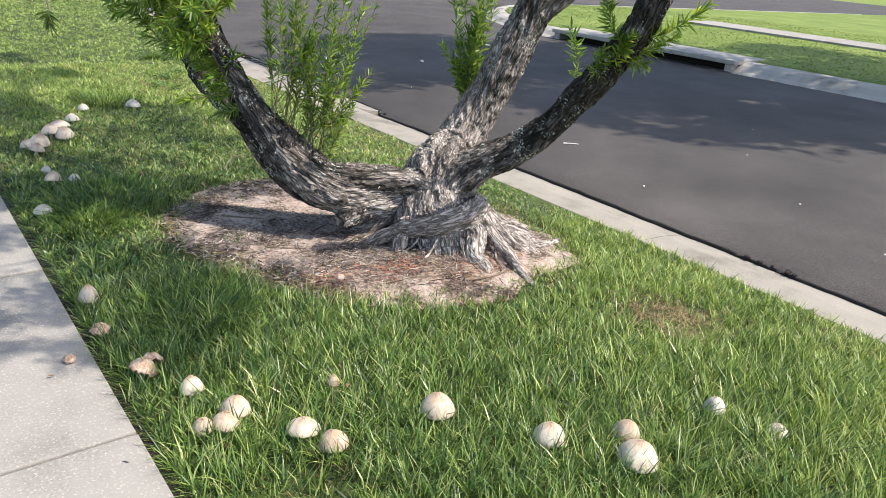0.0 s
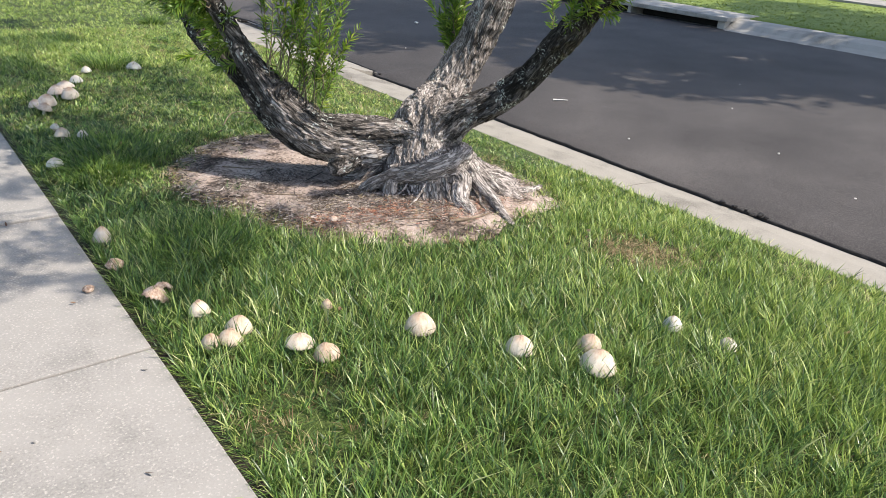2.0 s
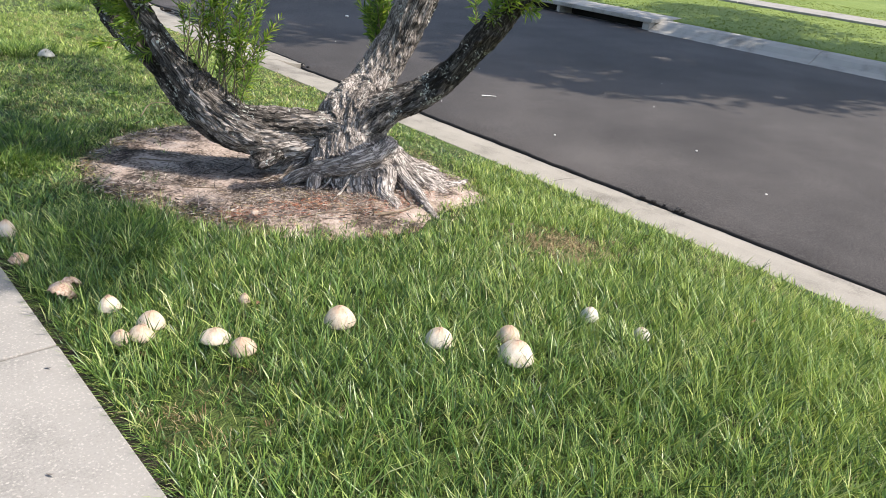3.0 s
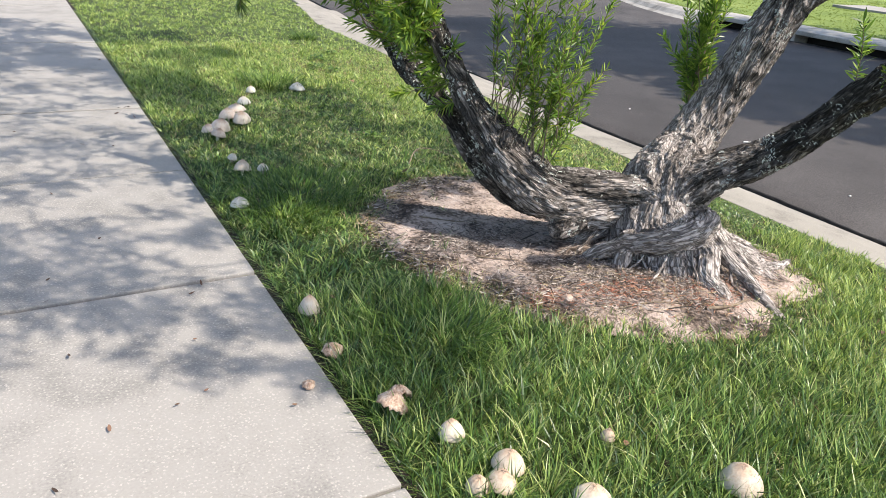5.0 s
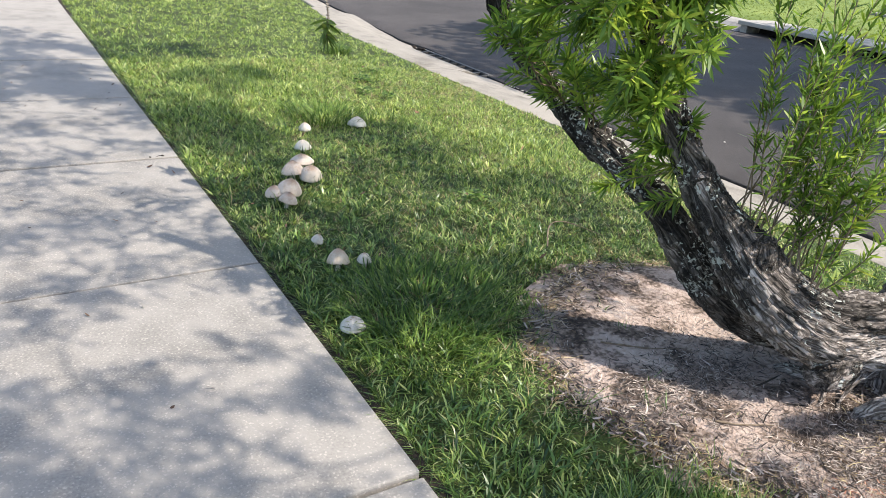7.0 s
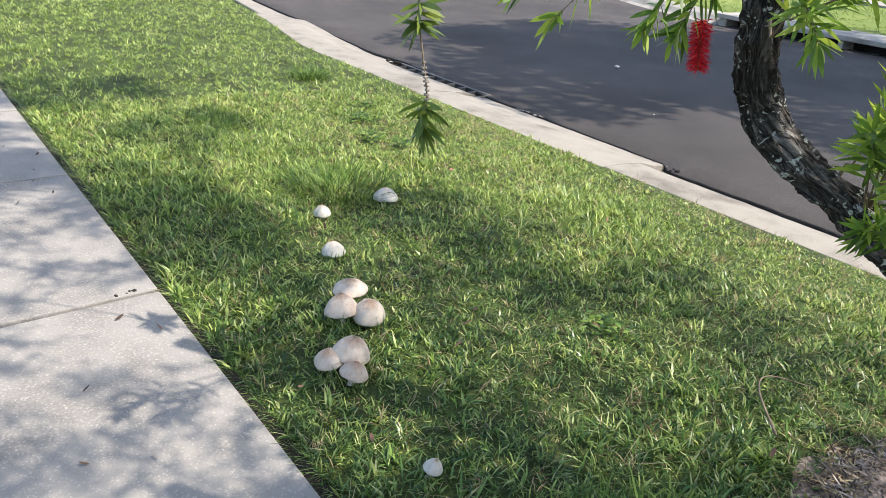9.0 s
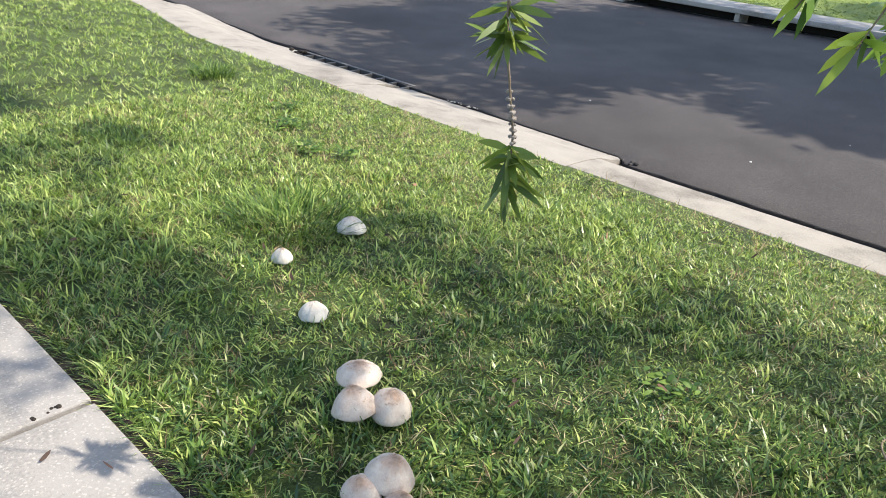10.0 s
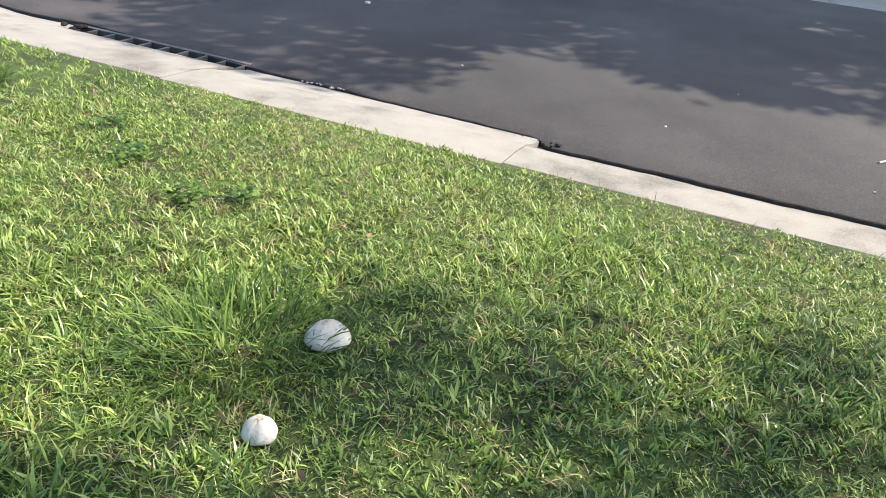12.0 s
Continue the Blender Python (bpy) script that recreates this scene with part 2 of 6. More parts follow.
def concrete(name, base, dark, speck, speck_amount):
    """Concrete with broad stains, fine grain and pale exposed chips."""
    m = mat(name, [(0.30, dark), (0.5, base), (0.72, tuple(min(1, c * 1.14) for c in base))], 1.6, 110, 0.4, rough=0.9, bump=0.5, bump_scale=240, bump_dist=0.003, objrand=0.08, spec=0.2, detail=9, patchy=(5.0, 0.5))
    n, link = m.node_tree.nodes, m.node_tree.links.new
    v = n.new("ShaderNodeTexVoronoi")
    v.inputs["Scale"].default_value = 80
    wob = n.new("ShaderNodeTexNoise")
    wob.inputs["Scale"].default_value = 130
    link(n["Texture Coordinate"].outputs["Object"], wob.inputs["Vector"])
    mv = n.new("ShaderNodeVectorMath")
    mv.operation = "MULTIPLY_ADD"
    link(wob.outputs["Color"], mv.inputs[0])
    mv.inputs[1].default_value = (0.014, 0.014, 0.014)
    link(n["Texture Coordinate"].outputs["Object"], mv.inputs[2])
    link(mv.outputs["Vector"], v.inputs["Vector"])
    r = n.new("ShaderNodeValToRGB")
    r.color_ramp.elements[0].position, r.color_ramp.elements[0].color = 0.16, (1, 1, 1, 1)
    r.color_ramp.elements[1].position, r.color_ramp.elements[1].color = 0.36, (0, 0, 0, 1)
    link(v.outputs["Distance"], r.inputs["Fac"])
    t = n.new("ShaderNodeTexNoise")
    t.inputs["Scale"].default_value = 34
    link(n["Texture Coordinate"].outputs["Object"], t.inputs["Vector"])
    mu = n.new("ShaderNodeMath")
    mu.operation = "MULTIPLY"
    link(r.outputs["Color"], mu.inputs[0])
    link(t.outputs["Fac"], mu.inputs[1])
    m2 = n.new("ShaderNodeMath")
    m2.operation = "MULTIPLY"
    link(mu.outputs[0], m2.inputs[0])
    m2.inputs[1].default_value = speck_amount
    mx = n.new("ShaderNodeMix")
    mx.data_type = "RGBA"
    link(m2.outputs[0], mx.inputs["Factor"])
    link(n["Color Ramp"].outputs["Color"], mx.inputs["A"])
    mx.inputs["B"].default_value = (*speck, 1)
    link(mx.outputs["Result"], n["Principled BSDF"].inputs["Base Color"])
    return m


M_WALK = concrete("sidewalk_concrete", (0.268, 0.247, 0.226), (0.170, 0.158, 0.145), (0.50, 0.45, 0.40), 0.80)
M_KERB = concrete("kerb_concrete", (0.255, 0.230, 0.198), (0.125, 0.11, 0.093), (0.48, 0.44, 0.39), 0.5)
M_OLDKERB = concrete("old_kerb_concrete", (0.33, 0.305, 0.275), (0.15, 0.135, 0.12), (0.4, 0.37, 0.34), 0.4)


# ---- mesh helpers ----
def mesh_of(name, verts, faces, material, smooth=True):
    me = bpy.data.meshes.new(name)
    me.from_pydata([tuple(v) for v in verts], [], faces)
    if smooth:
        me.polygons.foreach_set("use_smooth", [True] * len(me.polygons))
    me.materials.append(material)
    me.update()
    return me


def tri_mesh(name, V, T, material):
    """A mesh of triangles from arrays."""
    me = bpy.data.meshes.new(name)
    V, T = np.ascontiguousarray(V, dtype=np.float32), np.ascontiguousarray(T, dtype=np.int32)
    me.vertices.add(len(V))
    me.vertices.foreach_set("co", V.ravel())
    me.loops.add(3 * len(T))
    me.loops.foreach_set("vertex_index", T.ravel())
    me.polygons.add(len(T))
    me.polygons.foreach_set("loop_start", np.arange(0, 3 * len(T), 3, dtype=np.int32))
    me.polygons.foreach_set("use_smooth", np.ones(len(T), dtype=bool))
    me.materials.append(material)
    me.update(calc_edges=True)
    return me


def unit(v):
    return v / np.maximum(np.linalg.norm(v, axis=-1, keepdims=True), 1e-9)


def slips(P, D, S, B, L, W):
    """Short leaves of three triangles, for crowns."""
    L, W = L[:, None], W[:, None]
    mid = P + D * L * 0.5 + B * L * 0.25
    V = np.stack([P - S * W * 0.25, P + S * W * 0.25, mid + S * W, mid - S * W, P + D * L + B * L], 1).reshape(-1, 3)
    pat = np.array([(0, 1, 2), (0, 2, 3), (3, 2, 4)])
    return V, (pat[None] + 5 * np.arange(len(P))[:, None, None]).reshape(-1, 3)


def ribbons(P, D, S, B, L, W, prof=(1, 0.9, 0.6)):
    """Tapered blades: roots P, directions D, side vectors S, bending B, lengths L, half widths W."""
    levels = (0.0, 0.38, 0.72, 1.0)
    L, W = L[:, None], W[:, None]
    rows = []
    for t, w in zip(levels[:3], prof):
        c = P + D * L * t + B * L * t * t
        rows += [c - S * W * w, c + S * W * w]
    rows.append(P + D * L + B * L)
    n = len(P)
    V = np.stack(rows, 1).reshape(-1, 3)
    pat = np.array([(0, 1, 3), (0, 3, 2), (2, 3, 5), (2, 5, 4), (4, 5, 6)])
    T = (pat[None] + 7 * np.arange(n)[:, None, None]).reshape(-1, 3)
    return V, T


def joined(pieces):
    vs, ts, k = [], [], 0
    for V, T in pieces:
        vs.append(V)
        ts.append(T + k)
        k += len(V)
    return np.concatenate(vs), np.concatenate(ts)


def smooth_path(points, n):
    """A Catmull-Rom curve through points, with n samples."""
    p = np.array(points, float)
    p = np.vstack([2 * p[0] - p[1], p, 2 * p[-1] - p[-2]])
    u = np.linspace(0, len(points) - 1 - 1e-6, n)
    i, t = u.astype(int), (u % 1)[:, None]
    a, b, c, d = p[i], p[i + 1], p[i + 2], p[i + 3]
    return 0.5 * (2 * b + (c - a) * t + (2 * a - 5 * b + 4 * c - d) * t * t + (3 * b - a - 3 * c + d) * t ** 3)


def tube_arrays(path, radii, sides):
    """Rings of triangles along a path."""
    path = np.asarray(path, float)
    tan = unit(np.gradient(path, axis=0))
    ref = np.array([0.0, 0.0, 1.0]) if abs(tan[0][2]) < 0.8 else np.array([1.0, 0.0, 0.0])
    a = unit(np.cross(tan[0], ref))
    rows = []
    ang = np.linspace(0, 2 * np.pi, sides, endpoint=False)
    for k in range(len(path)):
        a = unit(a - tan[k] * np.dot(a, tan[k]))
        b = np.cross(tan[k], a)
        rows.append(path[k] + radii[k] * (np.cos(ang)[:, None] * a + np.sin(ang)[:, None] * b))
    V = np.concatenate(rows)
    T = []
    for k in range(len(path) - 1):
        for j in range(sides):
            p, q, r, s = k * sides + j, k * sides + (j + 1) % sides, (k + 1) * sides + (j + 1) % sides, (k + 1) * sides + j
            T += [(p, q, r), (p, r, s)]
    return V, np.array(T)


def link_part(name, data, parent, label=""):
    ob = new(name, data)
    ob.parent = parent
    if label:
        tagged(ob, label)
    return ob


def thing(name, at, label, category, group="", kind=""):
    ob = new(name)
    ob.empty_display_size = 0.1
    ob.matrix_world = at
    return tagged(ob, label, category, group, kind)


def box_mesh(name, x0, x1, y0, y1, z0, z1, material, bevel=0.008):
    bm = bmesh.new()
    bmesh.ops.create_cube(bm, size=1)
    for v in bm.verts:
        v.co = ((x0 + x1) / 2 + v.co.x * (x1 - x0), (y0 + y1) / 2 + v.co.y * (y1 - y0), (z0 + z1) / 2 + v.co.z * (z1 - z0))
    if bevel:
        bmesh.ops.bevel(bm, geom=bm.edges[:], offset=bevel, segments=2, affect="EDGES", profile=0.6)
    me = bpy.data.meshes.new(name)
    bm.to_mesh(me)
    bm.free()
    me.materials.append(material)
    return me


# ---- the plan: u runs across the street, s along it; past s = 11 the near side drifts, the far kerb turns a corner ----
BEND_X, BEND_Y = 20.4, 11.0
DRIFT_S, DRIFT_U = [11, 12, 13.7, 16, 20.5, 26, 32, 60], [0, 0.03, 0.40, 0.76, 1.32, 2.1, 3.1, 8.5]


def street(u, s):
    """Place of (u, s) on the near side."""
    return u + float(np.interp(s, DRIFT_S, DRIFT_U)), s


def corner(u, s):
    """Place of (u, s) on the far side, round the street corner."""
    if s <= BEND_Y:
        return u, s
    th = min((s - BEND_Y) / 8.0, math.pi / 2)
    extra = s - BEND_Y - 8.0 * math.pi / 2
    r = BEND_X - u
    return BEND_X - r * math.cos(th) + max(0, extra), BEND_Y + r * math.sin(th)


def across(x, y):
    """u of a place."""
    x, y = np.asarray(x, float), np.asarray(y, float)
    near = x - np.interp(y, DRIFT_S, DRIFT_U) * np.clip((x - 1.0) / (1.5 + np.interp(y, DRIFT_S, DRIFT_U)), 0, 1)
    turn = np.where(x > BEND_X, BEND_X - np.maximum(y - BEND_Y, 0), BEND_X - np.hypot(BEND_X - x, np.maximum(y - BEND_Y, 0)))
    far = np.where(y <= BEND_Y, x, turn)
    return np.where((near < 4.6) | (y <= BEND_Y), near, np.maximum(far, 4.6))


PROFILE_U = [-1500, -8, -1.05, -0.95, 0.5, 0.62, 1.3, 2.3, 3.0, 3.97, 4.1, 4.4, 12.3, 12.5, 12.68, 16.1, 18.4, 30, 80, 1500]
PROFILE_Z = [0.2, 0.06, -0.01, -0.07, -0.07, -0.03, -0.015, -0.045, -0.085, -0.175, -0.25, -0.6, -0.6, -0.2, 0.10, 0.22, 0.25, 0.34, 0.5, 2.0]


def ground_z(x, y):
    u = across(x, y)
    z = np.interp(u, PROFILE_U, PROFILE_Z)
    lawn = ((u > 0.58) & (u < 3.97)) | (u > 13)
    bumps = 0.010 * np.sin(3.1 * x + 1.3 * np.sin(2.3 * y)) * np.sin(2.7 * y + 0.8) + 0.006 * np.sin(9 * x + 2 * y) * np.sin(7 * y - 3 * x)
    edge = np.clip((u - 0.58) / 0.3, 0, 1) * np.clip((3.97 - u) / 0.3, 0, 1)
    return z + np.where(lawn, bumps * np.where(u < 5, edge, 1), 0)


def road_z(u):
    return -0.293 + (u - 4.7) * 0.031 + 0.03 * math.sin(math.pi * (u - 4.7) / 7.3)


RING = (2.28, 3.57, 1.05)  # bed round the tree


def ring_edge(x, y):
    """Below 0 inside the bed."""
    dx, dy = x - RING[0], y - RING[1]
    a = np.arctan2(dy, dx)
    r = RING[2] * (1 + 0.10 * np.cos(2 * a + 1.47) + 0.02 * np.sin(3 * a + 1) + 0.02 * np.sin(7 * a) + 0.015 * np.sin(17 * a + 2))
    return np.hypot(dx, dy) - r


# ---- ground ----
xs = np.concatenate([[-1500, -300, -60, -20, -10], np.arange(-6, 30.01, 0.2), [36, 50, 80, 300, 1500]])
xs = np.sort(np.concatenate([xs, [-1.05, -0.95, 0.5, 0.58, 3.97, 4.1]]))
ys = np.concatenate([[-1500, -300, -60, -20, -10], np.arange(-6, 40.01, 0.2), [50, 80, 300, 1500]])
gx, gy = np.meshgrid(xs, ys)
gz = ground_z(gx, gy)
ground_v = np.stack([gx, gy, gz], -1).reshape(-1, 3)
nx, ny = len(xs), len(ys)
ii = (np.arange(ny - 1)[:, None] * nx + np.arange(nx - 1)[None]).ravel()
ground_t = np.concatenate([np.stack([ii, ii + 1, ii + nx + 1], 1), np.stack([ii, ii + nx + 1, ii + nx], 1)])
ground = tagged(new("ground", tri_mesh("ground", ground_v, ground_t, M_TURF)), "mown green lawn sheet with brown thatch between the blades", "ground", kind="structure")
ground.data.materials.append(M_FAR_TURF)
for p in ground.data.polygons:
    if p.center.x > 12.4:
        p.material_index = 1


# ---- road ----
def strip(name, cols, s_rows, material, zf, smooth=True, jitter=None):
    """A sheet over columns u and rows s of the street plan."""
    V, F = [], []
    for i, s in enumerate(s_rows):
        for j, u in enumerate(cols):
            uu = u + (jitter(j, s) if jitter else 0)
            x, y = street(uu, s)
            V.append((x, y, zf(u, s, j)))
    w = len(cols)
    for i in range(len(s_rows) - 1):
        for j in range(w - 1):
            F.append((i * w + j, i * w + j + 1, (i + 1) * w + j + 1, (i + 1) * w + j))
    return mesh_of(name, V, F, material, smooth)


def near_edge(s):
    """u of the asphalt's near edge."""
    wide = np.interp(s, [-50, 0, 5, 7.22, 7.32, 9.6, 11.3, 13, 16], [4.62, 4.64, 4.70, 4.67, 4.79, 4.86, 4.99, 4.80, 4.60])
    return float(wide) + 0.005 * math.sin(5.1 * s) + 0.004 * math.sin(13.7 * s + 1) + 0.004 * math.sin(31 * s)


s_fine = list(np.arange(-40, -2, 2.0)) + list(np.arange(-2, 14, 0.06)) + list(np.arange(14, 60, 0.7))
cols = [0, 0, 0.02, 0.3, 1.0, 2, 3, 4, 5, 6, 7.25, 7.3]


def road_height(u, s, j):
    uu = 4.7 + min(u, 7.3)
    if j == 0 or (j >= 11 and s <= 11.2):
        return -0.36 - 0.002 * j
    return road_z(uu) - (0.012 if j == 1 else 0) + 0.003 * math.sin(0.9 * s + u)


cols += [14, 22, 40, 70]


def road_reach(j, s):
    """Columns past the far kerb fold back under it before the corner."""
    return near_edge(s) if j < 12 or s > 11.2 else near_edge(s) + 7.31 + 0.01 * j - cols[j]


road = strip("road", cols, s_fine, M_ASPHALT, road_height, jitter=road_reach)
tagged(new("road", road), "dark grey worn asphalt street with a ragged edge", "road", kind="structure")
lip = strip("tar", [-0.006, 0.0, 0.014, 0.024], s_fine, M_TAR, lambda u, s, j: (-0.35, road_z(4.7) + 0.002, road_z(4.7) + 0.006, road_z(4.7) - 0.004)[j], jitter=lambda j, s: near_edge(s) + (0.012 * math.sin(17 * s) * math.sin(5 * s + 1) if j > 1 else 0))
tagged(new("road_edge", lip), "black crumbling tar edge of the street", "road edge", kind="structure")


# ---- kerbs ----
def kerb_profile(kind):
    if kind == "near":
        return [(3.95, -0.6), (3.95, -0.185), (3.965, -0.172), (4.2, -0.182), (4.38, -0.205), (4.52, -0.262), (4.59, -0.292), (4.63, -0.31), (5.02, -0.335), (5.04, -0.6)]
    if kind == "slim":
        return [(4.02, -0.6), (4.02, -0.185), (4.035, -0.172), (4.2, -0.182), (4.34, -0.205), (4.44, -0.262), (4.52, -0.292), (4.56, -0.31), (4.9, -0.335), (4.92, -0.6)]
    if kind == "wide":
        return [(3.93, -0.6), (3.93, -0.185), (3.945, -0.172), (4.2, -0.182), (4.4, -0.205), (4.58, -0.255), (4.74, -0.282), (4.80, -0.30), (5.05, -0.335), (5.07, -0.6)]
    return [(12.66, -0.6), (12.66, 0.095), (12.6, 0.105), (12.42, 0.09), (12.3, 0.05), (12.19, -0.03), (12.08, -0.066), (11.75, -0.12), (11.7, -0.6)]


def kerb_section(name, kind, s0, s1, material, squeeze=1.0):
    prof = kerb_profile(kind)
    n = max(2, int((s1 - s0) / 0.25))
    rows = np.linspace(s0, s1, n + 1)
    V, F = [], []
    for s in rows:
        for u, z in prof:
            x, y = corner(u, s) if kind == "far" else street(u, s)
            V.append((x, y, z + (0.004 * noise.noise(Vector((u * 4, s * 2.2, 0))) if z > -0.5 else 0)))
    w = len(prof)
    for i in range(n):
        for j in range(w - 1):
            q = (i * w + j, i * w + j + 1, (i + 1) * w + j + 1, (i + 1) * w + j)
            F.append(q if kind != "far" else q[::-1])
    F += [tuple(range(w)), tuple(range(n * w, (n + 1) * w))[::-1]]
    me = mesh_of(name, V, F, material, False)
    bm = bmesh.new()
    bm.from_mesh(me)
    bmesh.ops.recalc_face_normals(bm, faces=bm.faces)
    bm.to_mesh(me)
    bm.free()
    return me


kerb = thing("kerb", pose(0, 0, 0), "pale rolled concrete kerb along the grass verge", "kerb", kind="structure")
near_joints = [-40, -20, -8, -3.2, -0.15, 2.9, 5.1, 7.27, 9.62, 11.38, 14.4, 17.4, 20.4, 23.4, 26.4, 30, 36, 46]
for a, b in zip(near_joints[:-1], near_joints[1:]):
    if a == 9.62:
        continue
    link_part("kerb_section", kerb_section("kerb_section", "wide" if 7 < a < 13 else "slim" if a > 13 else "near", a + 0.004, b - 0.004, M_KERB), kerb)
far_kerb = thing("far_kerb", pose(0, 0, 0), "grey weathered kerb across the street", "kerb", kind="structure")
far_joints = [-40, -20, -8, -2, 1.5, 4.4, 7.35, 11.7, 14.5, 17.5, 20.5, 26, 34, 46]
for a, b in zip(far_joints[:-1], far_joints[1:]):
    if a == 7.35:
        continue
    link_part("kerb_section", kerb_section("kerb_section", "far", a + 0.005, b - 0.005, M_OLDKERB), far_kerb)

# near drain: concrete apron with an iron grate let into the gutter
drain = thing("storm_drain", pose(4.85, 10.5, -0.29), "rusty iron gutter grate set in a concrete apron", "drain", kind="structure")
inv = Matrix.Translation((-4.85, -10.5, 0.29))


def moved(me, m):
    me.transform(m)
    return me


def apron_mesh():
    V, F = [], []
    prof = [(3.95, -0.6), (3.95, -0.185), (3.965, -0.172), (4.25, -0.185), (4.55, -0.222), (4.70, -0.262), (4.715, -0.6)]
    rows = np.linspace(9.624, 11.376, 9)
    for s in rows:
        for u, z in prof:
            x, y = street(u, s)
            V.append((x, y, z))
    w = len(prof)
    for i in range(len(rows) - 1):
        for j in range(w - 1):
            F.append((i * w + j, i * w + j + 1, (i + 1) * w + j + 1, (i + 1) * w + j))
    F += [tuple(range(w)), tuple(range((len(rows) - 1) * w, len(rows) * w))[::-1]]
    return mesh_of("apron", V, F, M_KERB, False)


link_part("apron", moved(apron_mesh(), inv), drain, "pale concrete apron")
# shade below the grate is painted: a solid near-black block
link_part("pit", moved(box_mesh("pit", 4.72, 5.02, 9.64, 11.37, -0.62, -0.40, M_DRAIN_SHADE, 0), inv), drain, "drain pit block with its shade painted black")
for u0, u1 in ((4.722, 4.745), (4.90, 4.945)):
    link_part("grate_rail", moved(box_mesh("grate_rail", u0, u1, 9.64, 11.36, -0.33, -0.284, M_IRON, 0.004), inv), drain)
bar_me = moved(box_mesh("grate_bar", -0.09, 0.085, -0.012, 0.012, -0.05, -0.0, M_IRON, 0.003), Matrix.Identity(4))
for k in range(10):
    bar = link_part("grate_bar", bar_me, drain)
    bar.matrix_local = pose(4.82 - 4.85, 9.66 + k * 0.187 - 10.5, -0.288 + 0.29, 0, 0, 0)

# far drain: throat under a concrete slab, its shade painted as a black block
far_drain = thing("curb_inlet", pose(12.6, 9.5, 0.0), "kerb inlet with a throat painted dark under a concrete slab", "drain", kind="structure")
inv = Matrix.Translation((-12.6, -9.5, 0))
link_part("slab", moved(box_mesh("slab", 12.06, 13.1, 7.3, 11.75, 0.055, 0.135, M_OLDKERB, 0.02), inv), far_drain, "grey concrete cover slab")
link_part("throat", moved(box_mesh("throat", 12.5, 13.0, 7.36, 11.69, -0.35, 0.055, M_DRAIN_SHADE, 0), inv), far_drain, "drain throat block with its shade painted black")
link_part("sill", moved(box_mesh("sill", 11.75, 12.5, 7.36, 11.69, -0.4, -0.10, M_OLDKERB, 0.01), inv), far_drain)
for y0, y1 in ((7.355, 7.5), (9.45, 9.53), (11.55, 11.695)):
    link_part("pier", moved(box_mesh("pier", 12.1, 12.52, y0, y1, -0.12, 0.056, M_OLDKERB, 0.008), inv), far_drain)


# ---- sidewalk ----
def slab_mesh(x0, x1, length, material):
    bm = bmesh.new()
    bmesh.ops.create_cube(bm, size=1)
    for v in bm.verts:
        v.co = (v.co.x * (x1 - x0), v.co.y * length, v.co.z * 0.1 - 0.05)
    bmesh.ops.bevel(bm, geom=bm.edges[:], offset=0.006, segments=2, affect="EDGES", profile=0.6)
    me = bpy.data.meshes.new("slab")
    bm.to_mesh(me)
    bm.free()
    me.materials.append(material)
    return me


pavement = thing("pavement", pose(0, 0, 0), "pale grey concrete sidewalk with cut joints", "sidewalk", kind="structure")
joints = [-13.9, -12.4, -10.9, -9.4, -7.9, -6.4, -4.95, -3.5, -2.05, -0.6, 0.83, 2.29, 3.72, 5.16, 6.66, 8.12, 9.5, 10.84, 12.3, 13.8, 15.3, 16.8, 18.3, 19.8, 21.3, 22.8, 24.3, 25.8, 27.3, 28.8, 30.3, 31.8, 33.3, 34.8, 36.3, 37.8, 39.3, 40.8, 42.3]
for k, (a, b) in enumerate(zip(joints[:-1], joints[1:])):
    sl = link_part("slab", slab_mesh(-0.965, 0.568, b - a - 0.019, M_WALK), pavement)
    sl.location = ((0.568 - 0.965) / 2, (a + b) / 2, 0.002 * math.sin(3.3 * k))
    sl.rotation_euler = (0.0012 * math.sin(k * 2.1), 0.0012 * math.cos(k * 1.7), 0)
tagged(new("edge_soil", box_mesh("edge_soil", 0.570, 0.615, -14, 42, -0.09, -0.02, M_EDGE, 0.004)), "dark bare soil strip trimmed along the sidewalk", "soil", kind="structure")

far_walk = thing("far_pavement", pose(0, 0, 0), "pale far sidewalk across the street", "sidewalk", kind="structure")
fw = slab_mesh(0, 1.5, 1.985, M_WALK)
for k in range(13):
    sl = link_part("slab", fw, far_walk)
    sl.location = (17.75 + 0.04 * k, -12.6 + 2.0 * k, 0.285)
    sl.rotation_euler = (0, 0, -0.02)
tagged(new("driveway", moved(box_mesh("driveway", -14, 14, -1.6, 1.6, -0.2, 0.02, M_WALK, 0.01), pose(56, 25.2, float(ground_z(56.0, 25.2)) + 0.02, 0, 0, 6))), "pale concrete driveway beyond the far lawn", "driveway", kind="structure")

# ---- bed round the tree ----
bv, bf = [(RING[0], RING[1], 0)], []
R_STEPS, A_STEPS = 26, 120
for i in range(1, R_STEPS + 1):
    for j in range(A_STEPS):
        a = 2 * math.pi * j / A_STEPS
        r = RING[2] * 1.03 * (1 + 0.10 * math.cos(2 * a + 1.47) + 0.02 * math.sin(3 * a + 1) + 0.02 * math.sin(7 * a)) * i / R_STEPS
        bv.append((RING[0] + r * math.cos(a), RING[1] + r * math.sin(a), 0))
